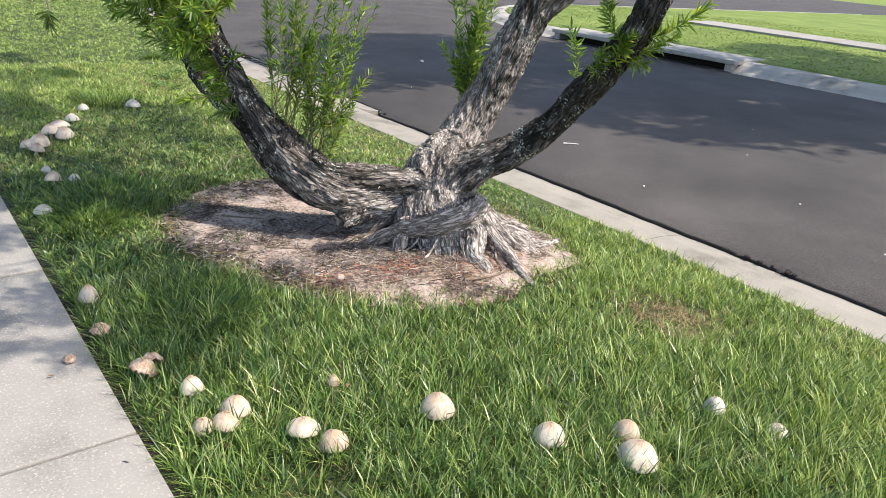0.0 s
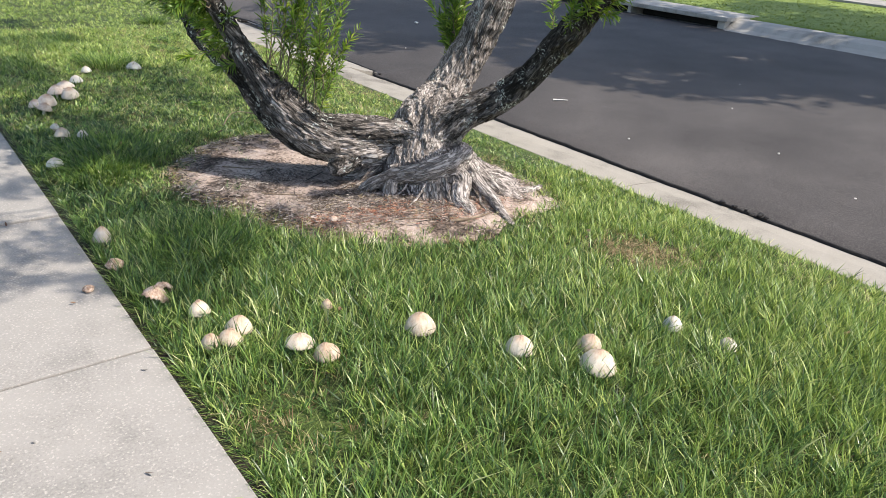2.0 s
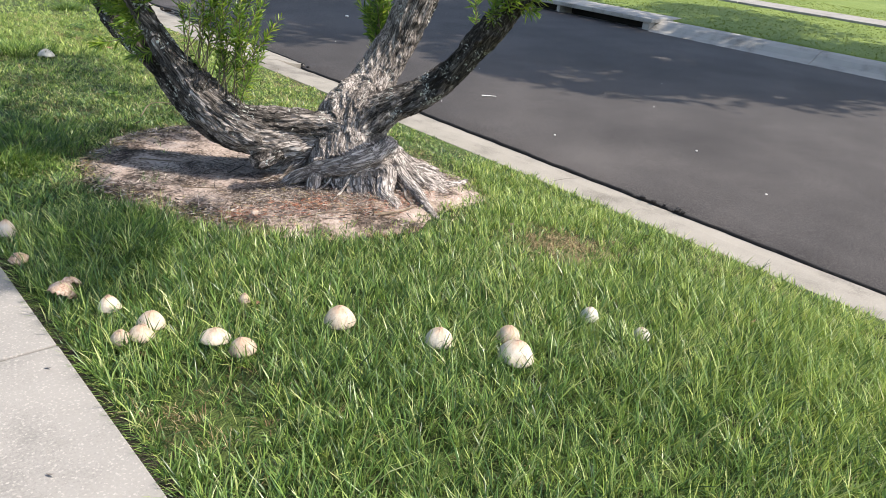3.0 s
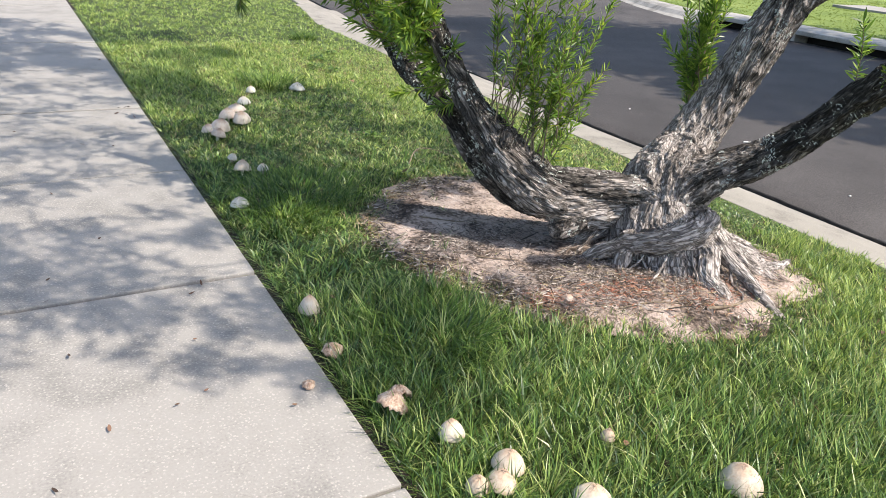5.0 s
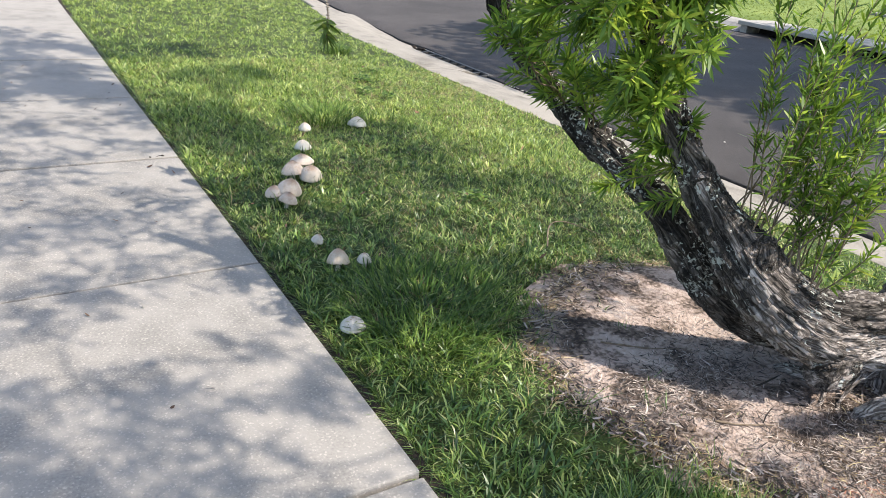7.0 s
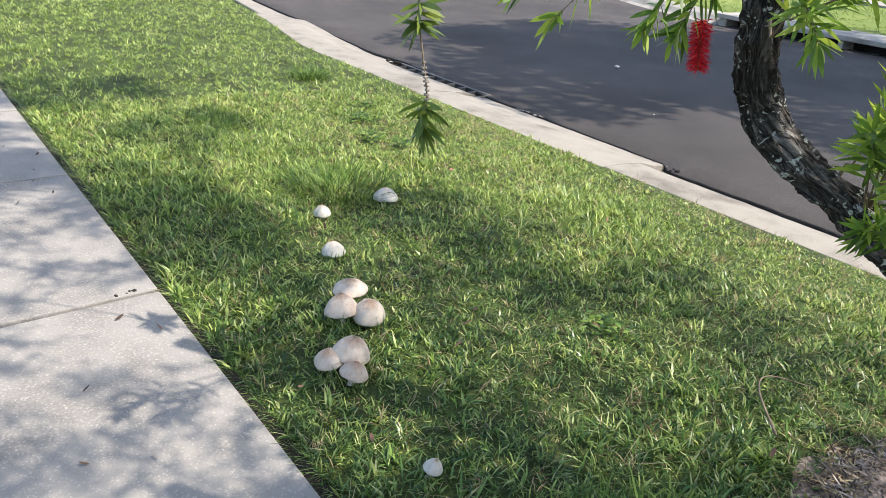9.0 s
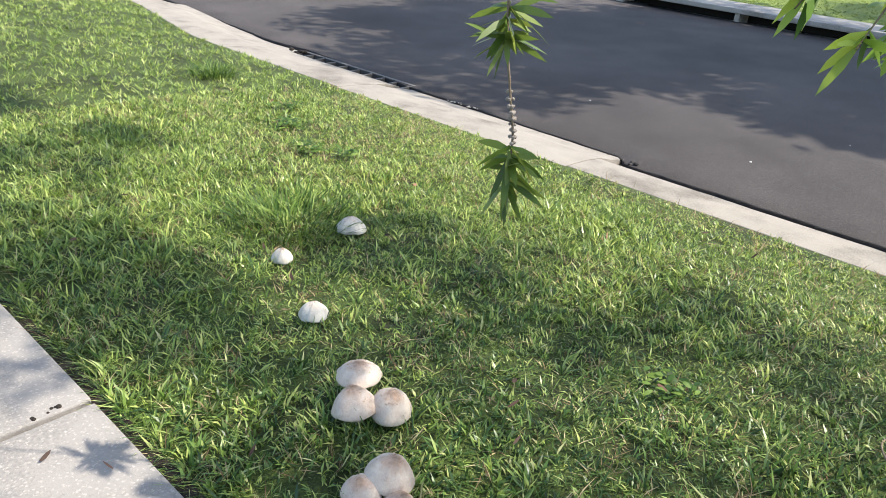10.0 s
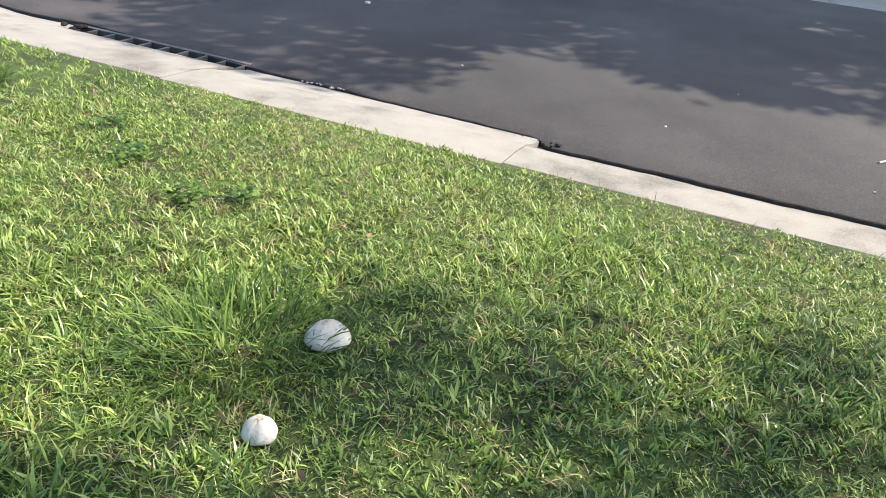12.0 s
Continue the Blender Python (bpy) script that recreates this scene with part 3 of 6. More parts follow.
for j in range(A_STEPS):
    bf.append((0, 1 + j, 1 + (j + 1) % A_STEPS))
    for i in range(R_STEPS - 1):
        p, q = 1 + i * A_STEPS, 1 + (i + 1) * A_STEPS
        bf.append((p + j, q + j, q + (j + 1) % A_STEPS, p + (j + 1) % A_STEPS))


def bed_z(x, y):
    d = math.hypot(x - 2.58, y - 3.36)
    rim = max(0.0, min(1.0, -float(ring_edge(x, y)) / 0.12))
    lump = 0.014 * noise.noise(Vector((x * 5, y * 5, 0))) + 0.008 * noise.noise(Vector((x * 16, y * 16, 3))) + 0.004 * noise.noise(Vector((x * 45, y * 45, 3)))
    return float(np.interp(x, PROFILE_U, PROFILE_Z)) + 0.012 + rim * (0.01 + 0.05 * math.exp(-(d / 0.38) ** 2) + lump) - (1 - rim) * 0.012


bv = [(x + w * (0.035 * noise.noise(Vector((x * 9, y * 9, 1))) + 0.09 * noise.noise(Vector((x * 3.5, y * 3.5, 4)))), y + w * (0.035 * noise.noise(Vector((x * 9, y * 9, 7))) + 0.09 * noise.noise(Vector((x * 3.5, y * 3.5, 11)))), 0) for x, y, z in bv for w in (min(1.0, math.hypot(x - RING[0], y - RING[1])),)]
bv = [(x, y, bed_z(x, y)) for x, y, z in bv]
tagged(new("tree_bed", mesh_of("tree_bed", bv, bf, M_SOIL)), "round bed of bare sandy soil round the tree", "soil bed", kind="structure")

# ---- the tree ----
tree = thing("bottlebrush_tree", pose(2.58, 3.36, -0.05), "bottlebrush tree with three leaning grey flaky-barked limbs in a sandy bed", "tree")
TREE_INV = tree.matrix_world.inverted()


def grained(me, grain, age):
    """Stores the course of the fibres and the weathering of the bark on its points."""
    at = me.attributes.new("grain", "FLOAT_VECTOR", "POINT")
    at.data.foreach_set("vector", np.ascontiguousarray(grain, dtype=np.float32).ravel())
    at = me.attributes.new("age", "FLOAT", "POINT")
    at.data.foreach_set("value", np.ascontiguousarray(age, dtype=np.float32))


def bark_tube(name, points, radii, material, sides=70, step=0.011, rough=0.10, twist=2.0, seed=0, cap=True, age=0.3):
    """A limb with fibrous, twisted ridges. The grain attribute follows the limb."""
    length = sum((Vector(b) - Vector(a)).length for a, b in zip(points[:-1], points[1:]))
    n = max(6, int(length / step))
    path = smooth_path(points, n)
    rad = np.interp(np.linspace(0, 1, n), np.linspace(0, 1, len(radii)), radii)
    tan = unit(np.gradient(path, axis=0))
    ref = np.array([0.0, 0.0, 1.0]) if abs(tan[0][2]) < 0.8 else np.array([1.0, 0.0, 0.0])
    a = unit(np.cross(tan[0], ref))
    V, G = [], []
    run = 0.0
    for k in range(n):
        if k:
            run += float(np.linalg.norm(path[k] - path[k - 1]))
        a = unit(a - tan[k] * np.dot(a, tan[k]))
        b = np.cross(tan[k], a)
        r0 = rad[k]
        for j in range(sides):
            th = 2 * math.pi * j / sides
            g = th + twist * run
            c, s = math.cos(g) * r0, math.sin(g) * r0
            ridge = 1 - 2.2 * abs(noise.noise(Vector((c * 48 + seed, s * 48, run * 6.5))))
            ridge2 = 1 - 2.2 * abs(noise.noise(Vector((c * 115 + seed, s * 115, run * 17 + 5))))
            lump = noise.noise(Vector((c * 7 + seed, s * 7, run * 4)))
            d = rough * (0.12 * max(ridge, -0.7) + 0.07 * ridge2) * min(1.0, r0 / 0.05) + 0.15 * r0 * lump
            V.append(path[k] + (r0 + d) * (math.cos(th) * a + math.sin(th) * b))
            G.append((c + seed, s, run * 0.15))
    F = []
    for k in range(n - 1):
        for j in range(sides):
            F.append((k * sides + j, k * sides + (j + 1) % sides, (k + 1) * sides + (j + 1) % sides, (k + 1) * sides + j))
    if cap:
        F += [tuple(range(sides))[::-1], tuple(range((n - 1) * sides, n * sides))]
    me = mesh_of(name, V, F, material)
    grained(me, np.array(G), np.full(len(G), age))
    me.transform(TREE_INV)
    return me


def limb(name, points, radii, material, label="", parent=None, **k):
    return link_part(name, bark_tube(name, points, radii, material, **k), parent or tree, label)


def to_tree(V):
    return V - np.array([2.58, 3.36, -0.05])


class Chain:
    """One course of wood: a smooth path with radii, the part it belongs to and its weathering along the way."""

    def __init__(self, part, points, radii, age=(0.0, 0.0), twist=1.2):
        length = sum(math.dist(a, b) for a, b in zip(points[:-1], points[1:]))
        n = max(5, int(length / 0.035))
        self.part, self.path = part, smooth_path(points, n)
        self.radii = np.interp(np.linspace(0, 1, n), np.linspace(0, 1, len(radii)), radii)
        self.age = np.interp(np.linspace(0, 1, n), np.linspace(0, 1, len(age)), age)
        self.run = np.concatenate([[0], np.cumsum(np.linalg.norm(np.diff(self.path, axis=0), axis=1))])
        self.twist = twist
        tan = unit(np.gradient(self.path, axis=0))
        a = unit(np.cross(tan[0], np.array([0.31, 0.2, 0.93]) if abs(tan[0][2]) < 0.8 else np.array([1.0, 0.1, 0.0])))
        self.side = []
        for k in range(n):
            a = unit(a - tan[k] * np.dot(a, tan[k]))
            self.side.append((a, np.cross(tan[k], a)))


def chain_distance(chain, P):
    """Distance to the wood's surface, nearest segment and place along it."""
    best, seg, part = np.full(len(P), 9.0), np.zeros(len(P), int), np.zeros(len(P))
    for k in range(len(chain.path) - 1):
        p, q = chain.path[k], chain.path[k + 1]
        v = q - p
        t = np.clip((P - p) @ v / (v @ v), 0, 1)
        d = np.linalg.norm(P - p - t[:, None] * v, axis=1) - (chain.radii[k] * (1 - t) + chain.radii[k + 1] * t)
        m = d < best
        best[m], seg[m], part[m] = d[m], k, t[m]
    return best, seg, part


def wood_skin(chains, lo, hi, cell, blend):
    """One skin over all chains, softly joined: points and quads of the surface."""
    lo = np.array(lo, float)
    shape = np.ceil((np.array(hi) - lo) / cell).astype(int) + 1
    field = np.zeros(shape, np.float32)
    axes = [lo[i] + cell * np.arange(shape[i]) for i in range(3)]
    for c in chains:
        reach = 6 * blend
        c0 = np.maximum(((c.path - c.radii[:, None]).min(0) - reach - lo) // cell, 0).astype(int)
        c1 = np.minimum(((c.path + c.radii[:, None]).max(0) + reach - lo) // cell + 2, shape).astype(int)
        if (c1 <= c0).any():
            continue
        local = np.full(c1 - c0, 9.0, np.float32)
        for k in range(len(c.path) - 1):
            p, q = c.path[k], c.path[k + 1]
            r = max(c.radii[k], c.radii[k + 1]) + reach
            i0 = np.maximum((np.minimum(p, q) - r - lo) // cell, c0).astype(int)
            i1 = np.minimum((np.maximum(p, q) + r - lo) // cell + 2, c1).astype(int)
            if (i1 <= i0).any():
                continue
            X, Y, Z = np.meshgrid(*(axes[i][i0[i]:i1[i]] for i in range(3)), indexing="ij")
            v = q - p
            t = np.clip(((X - p[0]) * v[0] + (Y - p[1]) * v[1] + (Z - p[2]) * v[2]) / (v @ v), 0, 1)
            d = np.sqrt((X - p[0] - t * v[0]) ** 2 + (Y - p[1] - t * v[1]) ** 2 + (Z - p[2] - t * v[2]) ** 2) - (c.radii[k] * (1 - t) + c.radii[k + 1] * t)
            w = tuple(slice(i0[i] - c0[i], i1[i] - c0[i]) for i in range(3))
            local[w] = np.minimum(local[w], d)
        w = tuple(slice(c0[i], c1[i]) for i in range(3))
        field[w] += np.exp(np.clip(-local / blend, -30, 25))
    value = -blend * np.log(field + 1e-12)
    inside = value < 0
    corners = [(a, b, c) for a in (0, 1) for b in (0, 1) for c in (0, 1)]
    total = np.zeros(shape - 1, np.int8)
    for a, b, c in corners:
        total += inside[a:shape[0] - 1 + a, b:shape[1] - 1 + b, c:shape[2] - 1 + c]
    cells = np.argwhere((total > 0) & (total < 8))
    number = np.full(shape - 1, -1, np.int32)
    number[tuple(cells.T)] = np.arange(len(cells))
    at = np.stack([value[tuple((cells + np.array(c)).T)] for c in corners], 1)
    place, count = np.zeros((len(cells), 3)), np.zeros(len(cells))
    for i in range(8):
        for j in range(i + 1, 8):
            if sum(abs(corners[i][k] - corners[j][k]) for k in range(3)) != 1:
                continue
            m = (at[:, i] < 0) != (at[:, j] < 0)
            t = at[m, i] / (at[m, i] - at[m, j])
            place[m] += np.array(corners[i]) + t[:, None] * (np.array(corners[j]) - np.array(corners[i]))
            count[m] += 1
    V = lo + cell * (cells + place / count[:, None])
    quads = []
    for axis in range(3):
        u, v = (axis + 1) % 3, (axis + 2) % 3
        s0 = [slice(0, None)] * 3
        s0[axis] = slice(0, -1)
        s1 = list(s0)
        s1[axis] = slice(1, None)
        a, b = inside[tuple(s0)], inside[tuple(s1)]
        for flip, m in ((False, a & ~b), (True, ~a & b)):
            e = np.argwhere(m)
            e = e[(e[:, u] > 0) & (e[:, v] > 0) & (e[:, u] < shape[u] - 1) & (e[:, v] < shape[v] - 1)]
            ring = []
            for du, dv in ((1, 1), (0, 1), (0, 0), (1, 0)):
                o = e.copy()
                o[:, u] -= du
                o[:, v] -= dv
                ring.append(number[tuple(o.T)])
            quads.append(np.stack(ring[::-1] if flip else ring, 1))
    return V, np.concatenate(quads)


def split_quads(V, Q):
    """Every quad into four."""
    E = np.sort(np.concatenate([Q[:, [0, 1]], Q[:, [1, 2]], Q[:, [2, 3]], Q[:, [3, 0]]]), 1)
    key, idx = np.unique(E[:, 0].astype(np.int64) * len(V) + E[:, 1], return_inverse=True)
    mids = (V[key // len(V)] + V[key % len(V)]) / 2
    e = idx.reshape(4, -1).T + len(V)
    c = len(V) + len(mids) + np.arange(len(Q))
    out = np.concatenate([np.stack([Q[:, k], e[:, k], c, e[:, k - 1]], 1) for k in range(4)])
    return np.concatenate([V, mids, V[Q].mean(1)]), out


MID = [(2.58, 3.36, 0.16), (2.66, 3.40, 0.36), (2.815, 3.42, 0.56), (2.93, 3.395, 0.78), (3.00, 3.325, 1.02), (3.08, 3.275, 1.25), (3.2, 3.25, 1.75), (3.3, 3.3, 2.3)]
RIGHT = [(2.60, 3.30, 0.27), (2.70, 3.18, 0.41), (2.85, 3.03, 0.53), (2.93, 2.90, 0.68), (2.95, 2.77, 0.83), (2.94, 2.62, 0.98), (2.92, 2.48, 1.14), (2.93, 2.36, 1.35), (2.95, 2.2, 1.8), (2.9, 2.0, 2.3)]
LEFT = [(2.55, 3.40, 0.16), (2.36, 3.44, 0.20), (2.12, 3.50, 0.215), (1.93, 3.55, 0.29), (1.81, 3.65, 0.41), (1.74, 3.74, 0.54), (1.67, 3.83, 0.67), (1.59, 3.93, 0.85), (1.52, 4.0, 1.03), (1.45, 4.07, 1.22), (1.35, 4.15, 1.6), (1.3, 4.3, 2.2)]
BRANCH = [(2.25, 3.56, 0.17), (2.02, 3.74, 0.19), (1.87, 3.84, 0.275), (1.78, 3.92, 0.39), (1.71, 4.0, 0.515), (1.655, 4.08, 0.60), (1.60, 4.20, 0.68), (1.585, 4.42, 0.765), (1.60, 4.70, 0.89), (1.595, 4.86, 0.97), (1.575, 4.96, 1.06), (1.53, 4.98, 1.16), (1.50, 4.98, 1.27), (1.48, 5.0, 1.45), (1.45, 5.1, 1.9)]
PARTS = [
    ("trunk", "pale flaking fluted trunk base"), ("limb", "thick upright grey limb"), ("limb", "dark lichened limb leaning over the lawn"),
    ("limb", "low sprawling dark limb with white lichen"), ("limb", "crooked knotty side branch"), ("stub", "short cut stub"), ("limb", "forked side limb"),
]
CHAINS = [
    Chain(0, [(2.55, 3.40, -0.2), (2.55, 3.39, -0.05), (2.545, 3.38, 0.08), (2.555, 3.375, 0.20), (2.59, 3.38, 0.32), (2.65, 3.39, 0.42)], [0.32, 0.265, 0.225, 0.20, 0.175, 0.13], (0.0, 0.05), 0.8),
    Chain(1, MID, [0.17, 0.145, 0.112, 0.100, 0.095, 0.091, 0.078, 0.06], (0.05, 0.25, 0.48, 0.5), 1.0),
    Chain(2, RIGHT, [0.13, 0.098, 0.078, 0.068, 0.063, 0.060, 0.058, 0.056, 0.052, 0.04], (0.1, 0.6, 0.78, 0.8, 0.8, 0.75, 0.7), 1.6),
    Chain(3, LEFT, [0.13, 0.105, 0.112, 0.116, 0.100, 0.078, 0.056, 0.042, 0.036, 0.034, 0.03, 0.025], (0.0, 0.1, 0.5, 0.65, 0.7, 0.65, 0.6), 1.2),
    Chain(4, BRANCH, [0.10, 0.09, 0.078, 0.064, 0.055, 0.05, 0.046, 0.042, 0.04, 0.039, 0.037, 0.036, 0.034, 0.03, 0.025], (0.6, 0.75, 0.8), 1.0),
    Chain(5, [(2.16, 3.48, 0.20), (2.09, 3.46, 0.16), (2.04, 3.445, 0.125)], [0.075, 0.07, 0.062], (0.5, 0.5)),
    Chain(6, [(3.04, 3.30, 1.12), (3.10, 3.20, 1.26), (3.20, 3.08, 1.42), (3.3, 2.95, 1.8)], [0.06, 0.045, 0.04, 0.03], (0.4, 0.4)),
    Chain(0, [(2.38, 3.27, -0.2), (2.39, 3.28, -0.05), (2.42, 3.31, 0.10), (2.48, 3.35, 0.25)], [0.18, 0.155, 0.14, 0.115], (0.0, 0.0)),
    Chain(0, [(2.63, 3.15, -0.2), (2.625, 3.17, -0.05), (2.60, 3.22, 0.10), (2.58, 3.32, 0.24)], [0.20, 0.165, 0.13, 0.09], (0.0, 0.0)),
    Chain(0, [(2.46, 3.10, -0.2), (2.46, 3.12, -0.05), (2.475, 3.18, 0.10), (2.51, 3.27, 0.22)], [0.19, 0.160, 0.13, 0.09], (0.0, 0.0)),
    # the upper strand of the low limb, and the ring of a healed knot
    Chain(3, [(2.56, 3.30, 0.20), (2.44, 3.32, 0.27), (2.30, 3.39, 0.315), (2.12, 3.46, 0.335), (1.98, 3.50, 0.36), (1.88, 3.56, 0.43)], [0.10, 0.072, 0.062, 0.060, 0.052, 0.03], (0.15, 0.55, 0.8)),
    Chain(3, [(1.78 + 0.048 * math.cos(a) * 0.7, 3.645 + 0.048 * math.cos(a) * 0.5, 0.515 + 0.045 * math.sin(a)) for a in np.linspace(0, 6.0, 9)], [0.024] * 3, (0.6, 0.6)),
    Chain(3, [(1.96, 3.40, 0.24), (1.85, 3.50, 0.30), (1.76, 3.60, 0.40), (1.69, 3.70, 0.54), (1.61, 3.82, 0.72)], [0.02, 0.028, 0.028, 0.022, 0.012], (0.6, 0.6)),
]
ROOTS = [
    ([(2.78, 3.24, 0.17), (2.66, 3.11, 0.19), (2.50, 3.05, 0.17), (2.36, 3.10, 0.135), (2.26, 3.20, 0.10), (2.16, 3.27, 0.055), (2.08, 3.33, -0.02)], [0.035, 0.046, 0.05, 0.048, 0.042, 0.034, 0.014], 0.0),
    ([(2.27, 3.23, 0.10), (2.225, 3.20, 0.06), (2.195, 3.185, -0.02), (2.185, 3.18, -0.09)], [0.036, 0.032, 0.030, 0.03], 0.0),
    ([(2.56, 3.16, 0.10), (2.60, 3.09, 0.02), (2.66, 2.99, -0.05), (2.70, 2.90, -0.08), (2.76, 2.82, -0.12)], [0.05, 0.042, 0.034, 0.028, 0.014], 0.1),
    ([(2.70, 3.14, 0.13), (2.80, 3.03, 0.03), (2.90, 2.96, -0.045), (2.95, 2.88, -0.09), (2.99, 2.82, -0.13)], [0.055, 0.042, 0.034, 0.028, 0.014], 0.1),
    ([(2.78, 3.24, 0.08), (2.93, 3.16, -0.02), (3.05, 3.05, -0.07), (3.12, 2.96, -0.13)], [0.05, 0.036, 0.026, 0.014], 0.1),
]
for k in range(13):
    a = radians((-158, -140, -122, -106, -90, -74, -50, -28, 0, 30, 75, 120, 165)[k])
    reach = rng.uniform(0.46, 0.78) if a > radians(-100) else rng.uniform(0.30, 0.36)
    w = rng.normal(0, 0.3)
    pts = []
    for q, (f, z) in enumerate(((0.22, 0.30), (0.40, 0.17), (0.54, 0.08), (0.70, 0.01), (0.88, -0.04), (1.05, -0.11))):
        aa = a + w * (q / 5) ** 2 * 2 + rng.normal(0, 0.06)
        pts.append((2.58 + reach * f * math.cos(aa), 3.36 + reach * f * math.sin(aa), z * (0.72 if a > radians(-100) else 1.0) + rng.normal(0, 0.012) - 0.03 * (math.cos(a) > 0.4)))
    big = rng.uniform(0.75, 1.2)
    ROOTS.append((pts, [0.03 * big, 0.042 * big, 0.042 * big, 0.034 * big, 0.024 * big, 0.010], 0.0 if k % 3 else 0.15))
for pts, rad, age in ROOTS:
    CHAINS.append(Chain(len(PARTS), pts, rad, (age, age)))
    PARTS.append(("root", ""))

SKIN_TOP = 1.62
V, Q = wood_skin(CHAINS, (1.1, 2.1, -0.2), (3.45, 5.25, SKIN_TOP), 0.0115, 0.013)
V, Q = split_quads(V, Q)
# the nearest course of wood gives every point its fibres, age and part
best, owner = np.full(len(V), 9.0), np.zeros(len(V), int)
grain, age = np.zeros((len(V), 3)), np.zeros(len(V))
for ci, c in enumerate(CHAINS):
    pad = 0.10
    near = np.where(((V > (c.path - c.radii[:, None]).min(0) - pad) & (V < (c.path + c.radii[:, None]).max(0) + pad)).all(1))[0]
    if not len(near):
        continue
    d, seg, t = chain_distance(c, V[near])
    m = d < best[near]
    near, d, seg, t = near[m], d[m], seg[m], t[m]
    best[near], owner[near] = d, ci
    run = c.run[seg] * (1 - t) + c.run[seg + 1] * t
    A, B = np.array([q[0] for q in c.side])[seg], np.array([q[1] for q in c.side])[seg]
    off = V[near] - (c.path[seg] * (1 - t)[:, None] + c.path[seg + 1] * t[:, None])
    x, y = np.sum(off * A, 1), np.sum(off * B, 1)
    tw = c.twist * run
    grain[near] = np.stack([x * np.cos(tw) - y * np.sin(tw) + 0.7 * ci, x * np.sin(tw) + y * np.cos(tw), run * 0.15], 1)
    age[near] = c.age[seg] * (1 - t) + c.age[seg + 1] * t
# shaggy relief along the fibres
N = np.zeros_like(V)
fn = np.cross(V[Q[:, 2]] - V[Q[:, 0]], V[Q[:, 3]] - V[Q[:, 1]])
for k in range(4):
    np.add.at(N, Q[:, k], fn)
N = unit(N)
relief = np.empty(len(V))
flute = np.array([0.020 if c.part == 0 else 0.012 if c.part > 6 else 0.009 for c in CHAINS])[owner].tolist()
for i, (a, b, c) in enumerate(grain.tolist()):
    ridge = 1 - 2.4 * abs(noise.noise((a * 34, b * 34, c * 62)))
    fine = 1 - 2.4 * abs(noise.noise((a * 95, b * 95, c * 130 + 5)))
    relief[i] = 0.0125 * ridge + 0.0062 * fine + 0.014 * noise.noise((a * 9, b * 9, c * 22)) + flute[i] * (0.6 - 2.4 * abs(noise.noise((a * 13 + 3, b * 13, c * 15))))
size = np.array([c.radii.max() for c in CHAINS])[owner]
V = V + N * (relief * np.clip(size / 0.07, 0.45, 1.0))[:, None]
part_of = np.array([c.part for c in CHAINS])[owner]
face_part = part_of[Q[:, 0]]
# stray scraps of a part go to the part that surrounds them
for k in range(len(PARTS)):
    faces = np.where(face_part == k)[0]
    if not len(faces):
        continue
    quads = Q[faces]
    label_of = np.full(len(V), len(V))
    label_of[quads.ravel()] = quads.ravel()
    while True:
        low = label_of[quads].min(1)
        before = label_of[quads].sum()
        for q in range(4):
            np.minimum.at(label_of, quads[:, q], low)
        low = label_of[low]
        for q in range(4):
            np.minimum.at(label_of, quads[:, q], low)
        if label_of[quads].sum() == before:
            break
    piece, count = np.unique(label_of[quads[:, 0]], return_counts=True)
    for p in piece[count < count.max()]:
        scrap = faces[label_of[quads[:, 0]] == p]
        touching = face_part[np.isin(Q, Q[scrap]).any(1)]
        touching = touching[touching != k]
        face_part[scrap] = np.bincount(touching).argmax() if len(touching) else 0
for k, (name, label) in enumerate(PARTS):
    quads = Q[face_part == k]
    if not len(quads):
        continue
    used, inv_ = np.unique(quads, return_inverse=True)
    f4 = inv_.reshape(-1, 4)
    me = tri_mesh(name, to_tree(V[used]), np.concatenate([f4[:, [0, 1, 2]], f4[:, [0, 2, 3]]]), M_BARK)
    grained(me, grain[used], age[used])
    link_part(name, me, tree, label)
# the limbs go on into the crown
for pts, r0, r1 in ((MID, 0.083, 0.06), (RIGHT, 0.057, 0.04), (LEFT, 0.031, 0.025), (BRANCH, 0.030, 0.025)):
    p = smooth_path(pts, 120)
    p = p[p[:, 2] > SKIN_TOP - 0.06]
    limb("upper_limb", [tuple(q) for q in p[::max(1, len(p) // 5)]], [r0, r1], M_BARK, sides=24, step=0.04)
for k in range(16):
    # thin fibrous roots over the base and out into the soil
    a = radians(rng.uniform(-165, 10)) if k % 6 else rng.uniform(0.3, 3.0)
    w, reach = rng.normal(0, 0.3), rng.uniform(0.40, 0.80)
    pts = []
    for q, (f, z) in enumerate(((0.45, 0.14), (0.54, 0.06), (0.65, -0.01), (0.78, -0.025), (0.90, -0.045), (1.0, -0.09))):
        aa = a + w * (q / 5) ** 1.5 + rng.normal(0, 0.04)
        pts.append((2.58 + max(reach * f, 0.22 + 0.05 * q) * math.cos(aa), 3.36 + max(reach * f, 0.22 + 0.05 * q) * math.sin(aa), z + rng.normal(0, 0.010) - 0.03 * (math.cos(a) > 0.4)))
    r = rng.uniform(0.003, 0.009)
    limb("root", pts, [r, r * 1.1, r, r * 0.8, r * 0.6, r * 0.4], M_BARK, sides=8, step=0.025, seed=200 + 3 * k, rough=0.05, twist=1.2, age=0.1)


